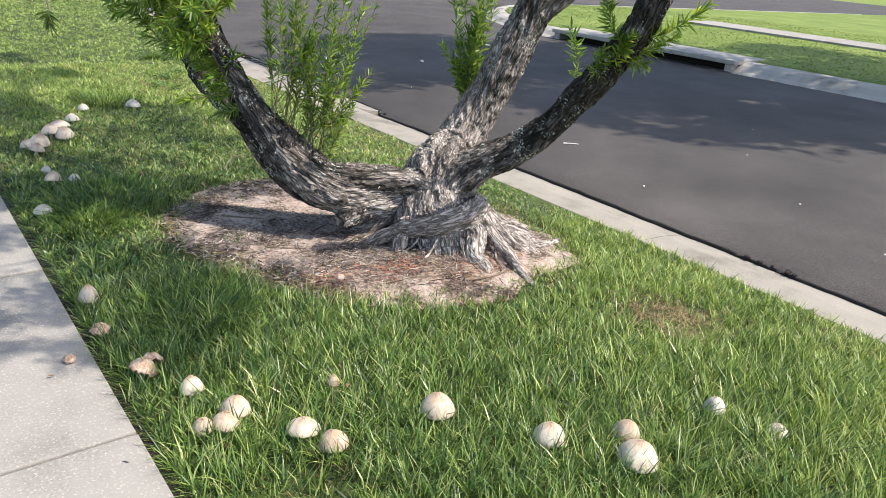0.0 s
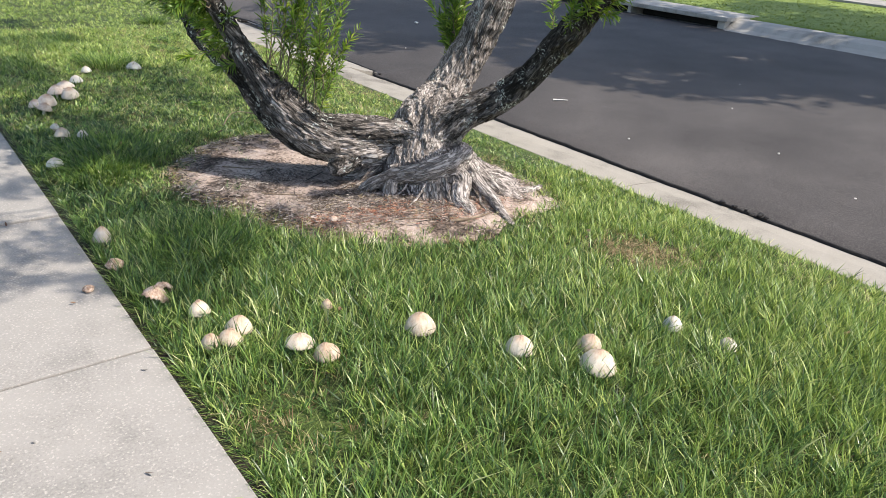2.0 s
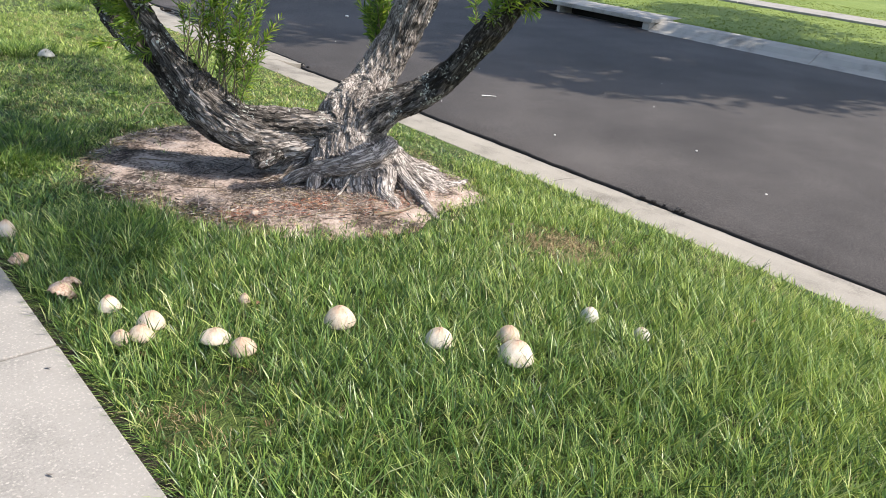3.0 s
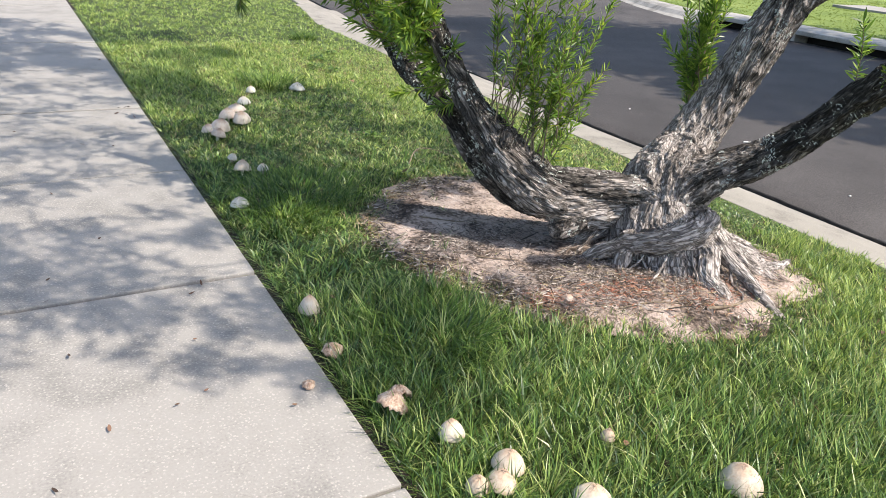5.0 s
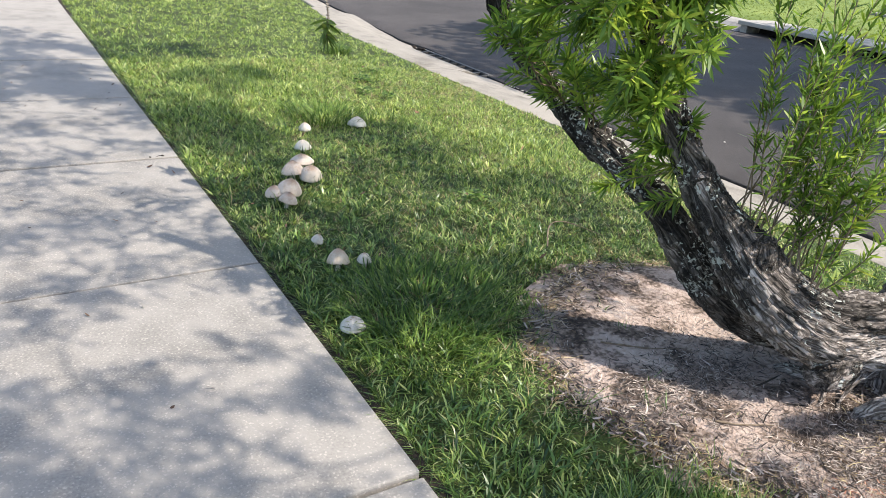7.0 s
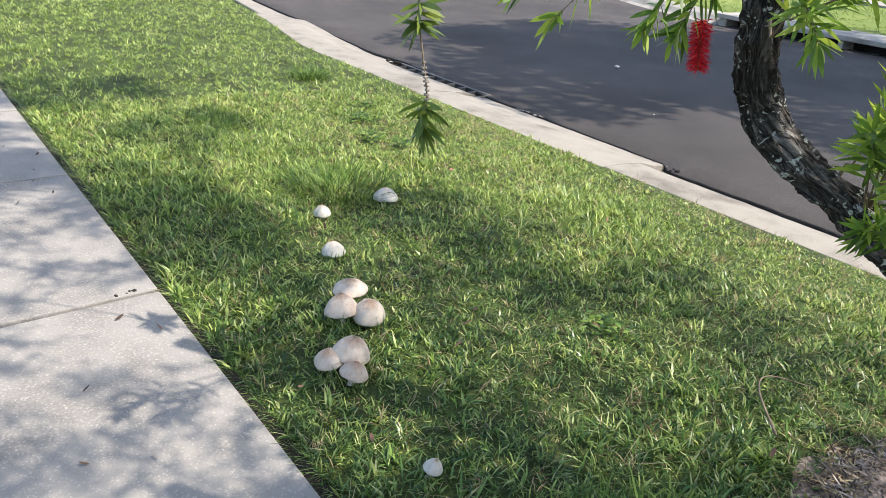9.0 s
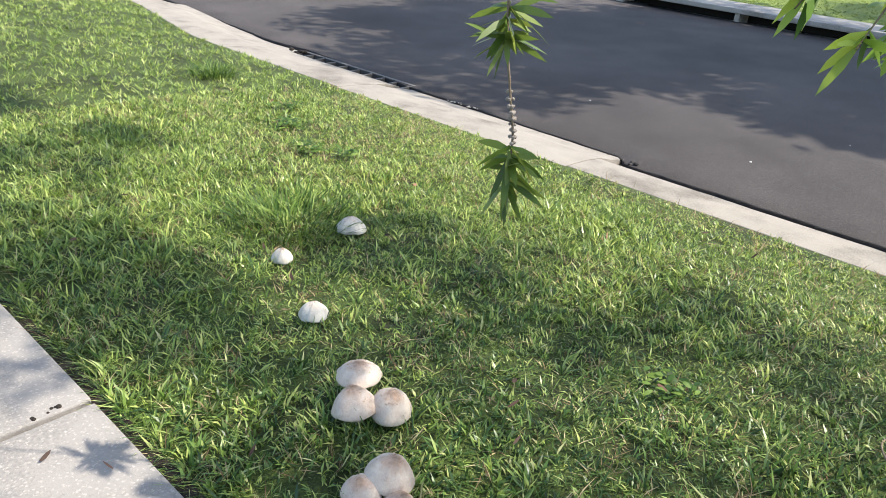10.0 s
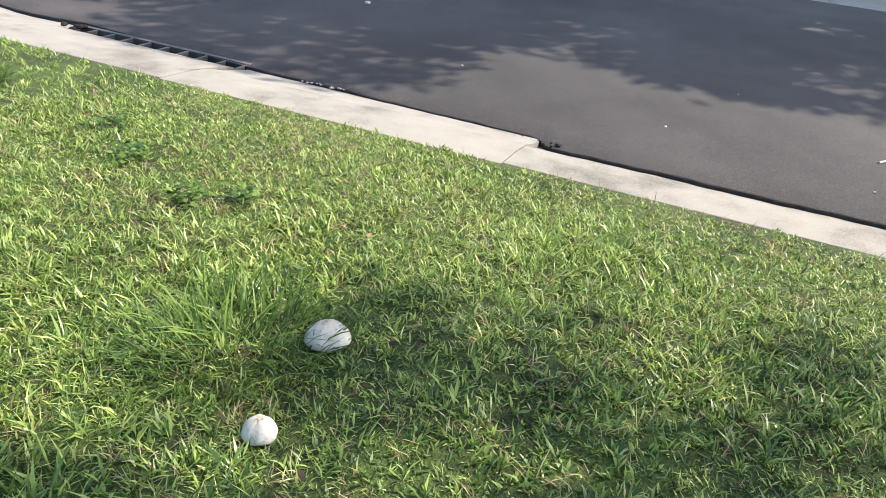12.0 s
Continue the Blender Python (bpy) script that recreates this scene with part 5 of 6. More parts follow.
def mushroom(x, y, width, rim, ratio, material, label, scales=0, lean=(0, 0), seed=0):
    """Cap, gills and stem as parts; scales are brown flecks on the cap's crown."""
    g = float(ground_z(x, y))
    R, sides = width / 2, 48
    h = ratio * R
    ob = thing("mushroom", pose(x, y, g, lean[0], lean[1], seed * 47), label, "mushroom", "mushrooms in the lawn")
    outer = []
    for i in range(17):
        t = i / 16
        outer.append((max(R * t, 0.0008), h * (1 - t ** 2.1) ** 0.78 + 0.07 * R * math.exp(-(t / 0.22) ** 2)))
    prof = outer + [(R * 0.985, -0.004), (R * 0.93, -0.003)]
    V, F = revolve(prof, sides, 0.05, seed * 3.7)
    # a ragged, slightly wavy rim
    low = []
    for a, b, c in V:
        th, t = math.atan2(b, a), min(1.0, math.hypot(a, b) / R)
        wave = t ** 3 * (0.07 * noise.noise(Vector((2.2 * math.cos(th) + seed, 2.2 * math.sin(th), 1))) + 0.05 * noise.noise(Vector((9 * math.cos(th), 9 * math.sin(th), seed))))
        low.append((a * (1 + 0.5 * wave), b * (1 + 0.5 * wave), c + wave * R + rim))
    F.append(tuple(range(sides))[::-1])
    link_part("cap", mesh_of("cap", low, F, material), ob)
    gv, gf = revolve([(R * 0.92, rim - 0.002), (R * 0.5, rim + h * 0.16), (0.012, rim + h * 0.12)], sides, 0.05, seed * 3.7)
    link_part("gills", mesh_of("gills", gv, gf, M_GILL), ob)
    sv, sf = revolve([(0.013, -0.02), (0.0105, rim * 0.4), (0.010, rim + h * 0.3)], 14, 0.08, seed)
    link_part("stem", mesh_of("stem", sv, sf, M_STEM), ob)
    if scales:
        rs = np.random.default_rng(100 + seed)
        sc_v, sc_f = [], []
        for k in range(scales):
            t = min(0.92, abs(rs.normal(0, 0.32)))
            i = t * 16
            r0, z0 = outer[int(i)]
            r1, z1 = outer[min(16, int(i) + 1)]
            r, z = r0 + (r1 - r0) * (i % 1), z0 + (z1 - z0) * (i % 1)
            a = rs.uniform(0, 6.283)
            s = rs.uniform(0.001, 0.0032) * (1.5 if t < 0.2 else 0.8)
            c = Vector((r * math.cos(a), r * math.sin(a), z + rim + 0.0012))
            slope = Vector((math.cos(a), math.sin(a), (z1 - z0) / max(1e-4, r1 - r0)))
            slope.normalize()
            side = Vector((-math.sin(a), math.cos(a), 0))
            nrm = slope.cross(side) * -1
            k0 = len(sc_v)
            for q in range(6):
                b = q * math.pi / 3
                sc_v.append(c + slope * s * math.cos(b) + side * s * 1.4 * math.sin(b))
            sc_v.append(c + nrm * 0.0012)
            sc_f += [(k0 + q, k0 + (q + 1) % 6, k0 + 6) for q in range(6)]
        tagged(link_part("fleck_layer", mesh_of("fleck_layer", sc_v, sc_f, M_SCALE), ob, "brown flecks"), kind="stuff")
    return ob


WHITE = "fresh white rounded mushroom among the grass blades"
CREAM = "cream domed mushroom with a tan centre in long grass"
PINK = "broad pinkish-beige mushroom cap with brown flecks"
MUSH = [
    # place, cap width, height of the rim, cap height to radius
    (1.945, 7.13, 0.142, 0.022, 0.80, M_CAPW, WHITE, 14, (0, 0)), (1.515, 7.06, 0.090, 0.022, 0.95, M_CAPW, WHITE, 8, (0, 0)), (1.33, 6.62, 0.108, 0.025, 0.88, M_CAPW, WHITE, 16, (0, 0)),
    (1.155, 6.18, 0.138, 0.085, 0.60, M_CAPP, PINK, 70, (4, 0)), (1.075, 6.10, 0.138, 0.046, 0.98, M_CAPP, PINK, 70, (6, -10)), (1.158, 6.055, 0.130, 0.044, 1.0, M_CAPP, PINK, 70, (6, 10)),
    (0.948, 5.85, 0.132, 0.060, 0.95, M_CAPP, PINK, 50, (4, 8)), (0.89, 5.86, 0.108, 0.045, 0.72, M_CAPP, PINK, 50, (0, -10)), (0.908, 5.765, 0.100, 0.040, 0.85, M_CAPP, PINK, 50, (10, 4)),
    (0.872, 5.27, 0.058, 0.030, 1.10, M_CAPW, "small cream button mushroom", 8, (10, -8)), (0.868, 5.00, 0.104, 0.040, 1.10, M_CAP, CREAM, 14, (14, 0)), (0.985, 4.98, 0.068, 0.035, 1.0, M_CAPW, WHITE, 6, (0, 0)),
    (0.722, 4.52, 0.100, 0.026, 0.80, M_CAPW, WHITE, 8, (6, 0)),
    (0.788, 2.395, 0.084, 0.048, 1.15, M_CAP, CREAM, 30, (0, -6)), (0.858, 2.21, 0.102, 0.052, 0.95, M_CAP, CREAM, 20, (0, 8)), (0.803, 2.165, 0.092, 0.046, 0.90, M_CAP, CREAM, 14, (8, 0)), (0.745, 2.19, 0.070, 0.044, 1.10, M_CAP, CREAM, 14, (4, -8)),
    (1.008, 2.00, 0.112, 0.048, 0.66, M_CAP, CREAM, 12, (4, 0)), (1.064, 1.89, 0.100, 0.046, 0.88, M_CAP, CREAM, 12, (6, 4)), (1.225, 2.185, 0.048, 0.045, 1.2, M_CAP, "small tan pointed mushroom", 6, (0, 0)),
    (1.457, 1.862, 0.128, 0.046, 0.95, M_CAP, "cream conical mushroom with a raised centre", 18, (0, 0)), (1.678, 1.535, 0.112, 0.044, 0.95, M_CAP, CREAM, 14, (0, 0)), (1.865, 1.31, 0.142, 0.044, 0.90, M_CAP, CREAM, 16, (4, 4)),
    (1.955, 1.43, 0.098, 0.040, 1.05, M_CAP, CREAM, 10, (0, 0)), (2.41, 1.365, 0.082, 0.044, 1.15, M_CAPW, WHITE, 6, (0, 0)), (2.495, 1.155, 0.080, 0.030, 0.95, M_CAPW, WHITE, 6, (0, 0)),
]
for k, (x, y, w, rim, ratio, m, label, sc, lean) in enumerate(MUSH):
    mushroom(x, y, w, rim, ratio, m, label, sc, (lean[0] + rng.normal(0, 2.5), lean[1] + rng.normal(0, 2.5)), k + 1)


def torn(x, y, size, z, label, tilt, seed, material):
    """A broken cap: a dented dome shell with a ragged rim."""
    V, F = [], []
    for i in range(9):
        t = i / 8
        for j in range(30):
            a = 2 * math.pi * j / 30
            k = 1 + 0.35 * t * noise.noise(Vector((math.cos(a) * 2 + seed, math.sin(a) * 2, 0)))
            r = size * 0.5 * max(t, 0.01) * k
            V.append((r * math.cos(a), r * math.sin(a), size * (0.45 * (1 - t * t) + 0.22 * t * noise.noise(Vector((math.cos(a) * 3, math.sin(a) * 3, seed))))))
    for i in range(8):
        for j in range(30):
            F.append((i * 30 + j, i * 30 + (j + 1) % 30, (i + 1) * 30 + (j + 1) % 30, (i + 1) * 30 + j))
    me = mesh_of("mushroom", V, F, material)
    bm = bmesh.new()
    bm.from_mesh(me)
    bmesh.ops.solidify(bm, geom=bm.faces[:], thickness=0.006)
    bm.to_mesh(me)
    bm.free()
    ob = new("broken_mushroom", me)
    ob.matrix_world = pose(x, y, z, *tilt)
    return tagged(ob, label, "mushroom", "mushrooms in the lawn")


mushroom(0.668, 3.325, 0.088, 0.022, 1.45, M_CAP, "tall cream bell-shaped mushroom beside the sidewalk", 10, (-6, 8), 31)
torn(0.635, 2.99, 0.062, 0.015, "fallen tan mushroom cap at the grass edge", (12, -10, 20), 2, M_TORN)
torn(0.68, 2.60, 0.10, 0.02, "shrivelled brown broken mushroom in the grass", (30, 20, 80), 3, M_TORN)
torn(0.72, 2.63, 0.07, 0.03, "shrivelled brown broken mushroom in the grass", (-40, 20, 10), 4, M_TORN)
torn(0.487, 2.838, 0.034, 0.003, "pinkish mushroom scrap lying on the sidewalk", (8, 4, 0), 5, M_TORN)

# ---- grass ----
def scatter(n, x0, x1, y0, y1):
    return rng.uniform(x0, x1, n), rng.uniform(y0, y1, n)


def fields(x, y):
    """Broad variation of the lawn, 0 to 1."""
    return 0.5 + 0.25 * np.sin(2.1 * x + 1.7 * np.sin(1.3 * y)) + 0.25 * np.sin(1.9 * y + 1.1 * np.sin(2.4 * x + 1))


def keep(x, y):
    u = across(x, y)
    wob = 0.02 * np.sin(11 * y) + 0.014 * np.sin(29 * y + 2)
    inside = (x > 0.600 + 0.4 * np.abs(wob)) & (u < 3.93 + wob)
    ok = inside & (ring_edge(x, y) > 0.02 * np.sin(19 * x) * np.sin(23 * y) + 0.05 * np.sin(7 * x + 2) * np.sin(6 * y + 1) + rng.normal(-0.06, 0.10, np.shape(x)))
    for mx, my, w, *_ in MUSH:
        ok &= np.hypot(x - mx, y - my) > w * 0.15
    return ok


def blades(x, y, length, width, stand, fan=6, simple=False):
    """Blades in fans: every fan shares a spot and a height."""
    n = len(x)
    own = np.arange(n) // fan * fan
    x = x[own] + rng.normal(0, 0.009, n)
    y = y[own] + rng.normal(0, 0.009, n)
    tall = rng.uniform(0.65, 1.35, n)[own]
    length = length[own] * tall * rng.uniform(0.6, 1.2, n)
    P = np.stack([x, y, ground_z(x, y) - 0.004], 1)
    az = (rng.uniform(0, 2 * np.pi, n)[own] + rng.normal(0, 1.1, n))
    lean = np.abs(rng.normal(0, 1, n)) * (1 - stand) + 0.12
    D = unit(np.stack([np.cos(az) * lean, np.sin(az) * lean, np.ones(n)], 1))
    az2 = az + rng.normal(0, 0.7, n)
    bend = rng.uniform(0.1, 0.75, n) * (1.25 - stand)
    B = np.stack([np.cos(az2) * bend, np.sin(az2) * bend, -0.5 * bend], 1)
    sa = az + np.pi / 2 + rng.normal(0, 0.6, n)
    S = np.stack([np.cos(sa), np.sin(sa), np.zeros(n)], 1)
    return slips(P, D, S, B, length, width) if simple else ribbons(P, D, S, B, length, width)


def patch(x, y, cx, cy, r):
    return np.exp(-(((x - cx) ** 2 + (y - cy) ** 2) / r ** 2))


grass, mown = [], []
# longer grass in front of the bed
x, y = scatter(165000, 0.56, 4.0, -1.5, 3.4)
f = fields(x, y)
dry = 1.3 * patch(x, y, 3.0, 1.98, 0.22) + 0.6 * patch(x, y, 0.82, 1.64, 0.22) + 0.5 * patch(x, y, 3.6, 1.5, 0.3)
k = keep(x, y) & (rng.uniform(0, 1, len(x)) > np.minimum(dry, 0.93))
x, y, f = x[k], y[k], f[k]
low = (1 - 0.45 * np.clip((x - 3.0) / 0.8, 0, 1)) * (1 - 0.5 * np.exp(-(np.maximum(ring_edge(x, y), 0) / 0.10) ** 2))
ln = rng.uniform(0.07, 0.125, len(x)) * (0.75 + 0.5 * f) * low
ln = ln * (1 - 0.45 * np.minimum(patch(x, y, 3.0, 1.98, 0.34) + patch(x, y, 0.82, 1.64, 0.24), 1))
yellow = rng.uniform(0, 1, len(x)) < np.clip(0.09 + 0.6 * np.clip((x - 2.0) / 1.2, 0, 1) + 0.5 * np.clip((1.2 - y) / 1.4, 0, 1) * np.clip((x - 0.9) / 0.8, 0, 1), 0, 0.9)
for pick, bucket in ((yellow, mown), (~yellow, grass)):
    for some, plain in ((pick & (np.arange(len(x)) % 12 < 6), False), (pick & (np.arange(len(x)) % 12 >= 6), True)):
        bucket.append(blades(x[some], y[some], ln[some], rng.uniform(0.0013, 0.0031, int(some.sum())), 0.64, simple=plain))
# mown grass beside and beyond the bed: greener near the tree, yellower beyond
x, y = scatter(215000, 0.56, 4.1, 3.4, 9.6)
f = fields(x, y)
bare = 0.6 * patch(x, y, 3.0, 7.3, 0.2) + 0.5 * patch(x, y, 2.3, 8.0, 0.22) + 0.5 * patch(x, y, 0.75, 7.5, 0.18) + 0.5 * patch(x, y, 1.3, 6.9, 0.15) + 0.5 * patch(x, y, 1.65, 7.25, 0.14)
k = keep(x, y) & (rng.uniform(0, 1, len(x)) > bare)
x, y, f = x[k], y[k], f[k]
low = (1 - 0.45 * np.clip((x - 2.9) / 0.9, 0, 1)) * (1 - 0.4 * np.exp(-(np.maximum(ring_edge(x, y), 0) / 0.08) ** 2))
ln = rng.uniform(0.024, 0.060, len(x)) * (0.75 + 0.5 * f) * low
yellow = rng.uniform(0, 1, len(x)) < np.clip((y - 5.2) / 2.6 + 0.5 * np.clip((x - 1.8) / 1.5, 0, 1), 0.08, 0.95)
broad = rng.uniform(0, 1, len(x)) < 0.14 + 0.35 * (fields(2.3 * x + 5, 2.3 * y) > 0.62)
for pick, bucket in ((yellow, mown), (~yellow, grass)):
    fine = pick & ~broad
    bucket.append(blades(x[fine], y[fine], 0.85 * ln[fine], rng.uniform(0.0015, 0.0033, int(fine.sum())), 0.25, fan=4, simple=True))
    wide = pick & broad
    bucket.append(blades(x[wide], y[wide], 1.15 * ln[wide], rng.uniform(0.0030, 0.0052, int(wide.sum())), 0.50, fan=5, simple=True))
# far end of the verge
x, y = scatter(90000, 0.56, 6.2, 9.6, 20)
k = keep(x, y)
x, y = x[k], y[k]
mown.append(blades(x, y, rng.uniform(0.03, 0.062, len(x)), rng.uniform(0.0022, 0.0042, len(x)), 0.4, simple=True))
x, y = scatter(24000, 0.56, 8.5, 20, 38)
k = keep(x, y) & (np.hypot(x - 2.57, y - 21.5) > 0.6)
x, y = x[k], y[k]
mown.append(blades(x, y, rng.uniform(0.05, 0.09, len(x)), rng.uniform(0.007, 0.012, len(x)), 0.5, simple=True))
for n, x0, x1, y0, y1 in ((14000, 0.62, 3.9, -6, -1.5), (24000, -6, -1.0, -6, 14)):
    x, y = scatter(n, x0, x1, y0, y1)
    mown.append(blades(x, y, rng.uniform(0.04, 0.08, n), rng.uniform(0.004, 0.008, n), 0.4, simple=True))
x, y = rng.uniform(0.575, 0.65, 12000), rng.uniform(-1, 12, 12000)
n = len(x)
D = unit(np.stack([rng.normal(-0.55, 0.45, n), rng.normal(0, 0.5, n), np.ones(n)], 1))
S = unit(np.stack([rng.normal(0, 0.4, n), np.ones(n), np.zeros(n)], 1))
B = np.stack([rng.uniform(-0.5, 0.1, n), rng.normal(0, 0.2, n), np.full(n, -0.25)], 1)
grass.append(ribbons(np.stack([x, y, ground_z(x, y) - 0.004], 1), D, S, B, rng.uniform(0.03, 0.09, n), rng.uniform(0.0011, 0.0022, n)))
# blades that stand up round every mushroom
for mx, my, w, rim, *_ in MUSH:
    top = rim + 0.045
    n = 70 if my < 3 else 30
    a, rr = rng.normal(-2.1, 1.3, n), w * rng.uniform(0.34, 0.72, n)
    x, y = mx + rr * np.cos(a), my + rr * np.sin(a)
    grass.append(blades(x, y, rng.uniform(0.7, 1.15, n) * top, rng.uniform(0.0014, 0.0028, n), 0.6, fan=2))
V, T = joined(grass)
tagged(new("lawn_grass", tri_mesh("lawn_grass", V, T, M_GRASS)), "bright green coarse long grass on the verge", "grass", kind="stuff")
V, T = joined(mown)
tagged(new("mown_grass", tri_mesh("mown_grass", V, T, M_MOWN)), "mown yellow-green lawn grass on the verge", "grass", kind="stuff")

# dry blades and thatch
x, y = scatter(90000, 0.56, 4.0, -1, 9.6)
dry = 0.10 + 0.22 * (y > 4.5) + 1.4 * patch(x, y, 2.98, 1.99, 0.28) + 0.4 * patch(x, y, 0.76, 1.66, 0.18) + 0.7 * patch(x, y, 3.6, 1.5, 0.3) + 0.5 * patch(x, y, 3.0, 7.3, 0.3) + 0.5 * patch(x, y, 2.3, 8.0, 0.3) + 0.4 * patch(x, y, 3.3, 8.0, 0.5) + 0.35 * patch(x, y, 0.75, 7.5, 0.25) + 0.9 * patch(x, y, 1.62, 7.22, 0.16) + 0.5 * patch(x, y, 0.72, 7.0, 0.12) + 0.5 * patch(x, y, 1.5, 6.2, 0.14) + 1.2 * np.exp(-(ring_edge(x, y) / 0.09) ** 2)
k = keep(x, y) & (rng.uniform(0, 1, len(x)) < dry)
x, y = x[k], y[k]
xs2 = np.concatenate([x, rng.normal(3.0, 0.19, 1500), rng.normal(0.82, 0.16, 160)])
ys2 = np.concatenate([y, rng.normal(1.98, 0.15, 1500), rng.normal(1.64, 0.18, 160)])
ok = keep(xs2, ys2)
x, y = xs2[ok], ys2[ok]
V, T = blades(x, y, rng.uniform(0.03, 0.075, len(x)), rng.uniform(0.001, 0.002, len(x)), 0.1, simple=True)
tagged(new("dry_grass", tri_mesh("dry_grass", V, T, M_DRY)), "straw-coloured dead blades between the grass", "dry grass", kind="stuff")

# verge and lawn across the street
x, y = scatter(60000, 12.6, 22, 2.0, 19)
u = across(x, y)
k = (u > 12.66) & ~((x > 16.95 + 0.02 * (y + 12.6)) & (x < 18.55 + 0.02 * (y + 12.6)) & (y < 12.5)) & ~((x < 13.15) & (y > 7.25) & (y < 11.8))
x, y = x[k], y[k]
V, T = blades(x, y, rng.uniform(0.022, 0.04, len(x)), rng.uniform(0.003, 0.006, len(x)), 0.5, simple=True)
tagged(new("far_lawn_grass", tri_mesh("far_lawn_grass", V, T, M_FAR)), "sunlit mown lawn across the street", "grass", kind="stuff")


def tuft(cx, cy, radius, n, length, label):
    a, r = rng.uniform(0, 2 * np.pi, n), radius * np.sqrt(rng.uniform(0, 1, n))
    x, y = cx + r * np.cos(a), cy + r * np.sin(a)
    ok = keep(x, y)
    x, y, a = x[ok], y[ok], a[ok]
    m = len(x)
    g = float(ground_z(cx, cy))
    P = np.stack([x - cx, y - cy, ground_z(x, y) - g - 0.003], 1)
    ao = a + rng.normal(0, 0.7, m)
    ln = rng.uniform(0.1, 0.5, m)
    D = unit(np.stack([np.cos(ao) * ln, np.sin(ao) * ln, np.ones(m)], 1))
    bd = rng.uniform(0.25, 0.95, m)
    B = np.stack([np.cos(ao) * bd, np.sin(ao) * bd, -0.55 * bd], 1)
    S = np.stack([-np.sin(ao), np.cos(ao), rng.normal(0, 0.3, m)], 1)
    V, T = ribbons(P, D, unit(S), B, length * rng.uniform(0.55, 1.1, m), rng.uniform(0.0020, 0.0038, m))
    ob = new("grass_tuft", tri_mesh("grass_tuft", V, T, M_TUFT))
    ob.location = (cx, cy, g)
    return tagged(ob, label, "grass tuft", "tufts in the lawn", "stuff")


tuft(1.80, 7.36, 0.27, 480, 0.17, "tall dark green grass tuft behind a white mushroom")
tuft(1.08, 4.58, 0.36, 900, 0.135, "long unmown grass tuft beside the soil bed")
tuft(1.02, 2.92, 0.20, 500, 0.17, "arching coarse grass tuft in the lawn")
tuft(0.90, 4.28, 0.22, 420, 0.12, "long unmown grass tuft beside the soil bed")
tuft(3.06, 10.1, 0.16, 300, 0.16, "pale grass tuft near the kerb")


def weed(cx, cy, n, spread):
    """A low rosette of broad leaves."""
    g = float(ground_z(cx, cy))
    az = rng.uniform(0, 2 * np.pi, n)
    P = np.stack([rng.normal(0, spread, n), rng.normal(0, spread, n), rng.uniform(0.02, 0.06, n)], 1)
    D = unit(np.stack([np.cos(az), np.sin(az), rng.uniform(0.1, 0.7, n)], 1))
    S = unit(np.stack([-np.sin(az), np.cos(az), rng.normal(0, 0.25, n)], 1))
    V, T = ribbons(P, D, S, np.tile([0, 0, -0.25], (n, 1)), rng.uniform(0.025, 0.05, n), rng.uniform(0.006, 0.011, n), (0.4, 1.0, 0.9))
    ob = new("weed", tri_mesh("weed", V, T, M_TUFT))
    ob.location = (cx, cy, g)
    return tagged(ob, "low dark green broad-leaved weed in the lawn", "weed", "weeds in the lawn", "stuff")


weed(2.72, 8.62, 90, 0.06)
weed(2.50, 8.15, 70, 0.05)
weed(2.62, 7.95, 40, 0.03)
weed(3.0, 9.0, 60, 0.05)
weed(1.95, 5.55, 50, 0.04)

# ---- litter ----
def litter(name, n, cx, cy, spread, length, width, material, label, lift=0.004, curl=0.25, rim=None):
    x, y = rng.normal(cx, spread[0], n), rng.normal(cy, spread[1], n)
    if rim:
        a, rr = rng.uniform(rim[0], rim[1], n), RING[2] * (1.02 - np.abs(rng.normal(0, rim[2], n)))
        rr = rr * (1 + 0.10 * np.cos(2 * a + 1.47) + 0.04 * np.sin(5 * a))
        x, y = RING[0] + rr * np.cos(a), RING[1] + rr * np.sin(a)
    ok = ring_edge(x, y) < (0.03 if rim else -0.03)
    x, y = x[ok], y[ok]
    m = len(x)
    z = np.array([bed_z(a, b) for a, b in zip(x, y)]) + rng.uniform(0, lift, m)
    az = rng.uniform(0, 2 * np.pi, m)
    D = unit(np.stack([np.cos(az), np.sin(az), rng.normal(0.05, 0.12, m)], 1))
    S = unit(np.stack([-np.sin(az), np.cos(az), rng.normal(0, 0.5, m)], 1))
    B = np.stack([-np.sin(az), np.cos(az), np.zeros(m)], 1) * rng.normal(0, curl, (m, 1))
    V, T = ribbons(np.stack([x, y, z], 1), D, S, B, rng.uniform(length[0], length[1], m), rng.uniform(width[0], width[1], m), (0.8, 1, 0.8))
    return tagged(new(name, tri_mesh(name, V, T, material)), label, "litter", kind="stuff")


litter("leaf_litter", 8500, 2.35, 3.03, (0.34, 0.13), (0.010, 0.040), (0.0006, 0.0018), M_MULCH, "dark fallen needles and leaf litter on the soil", lift=0.025)
litter("leaf_litter", 5000, 1.98, 3.20, (0.26, 0.15), (0.010, 0.040), (0.0006, 0.0018), M_MULCH, "dark fallen needles and leaf litter on the soil", lift=0.02)
litter("bark_litter", 2200, 1.62, 3.68, (0.2, 0.10), (0.010, 0.045), (0.0007, 0.0022), M_MULCH, "dark fallen leaves and bark scraps on the soil", lift=0.018)
litter("bark_litter", 1000, 1.95, 3.85, (0.2, 0.12), (0.010, 0.045), (0.0007, 0.0022), M_MULCH, "dark fallen leaves and bark scraps on the soil", lift=0.018)
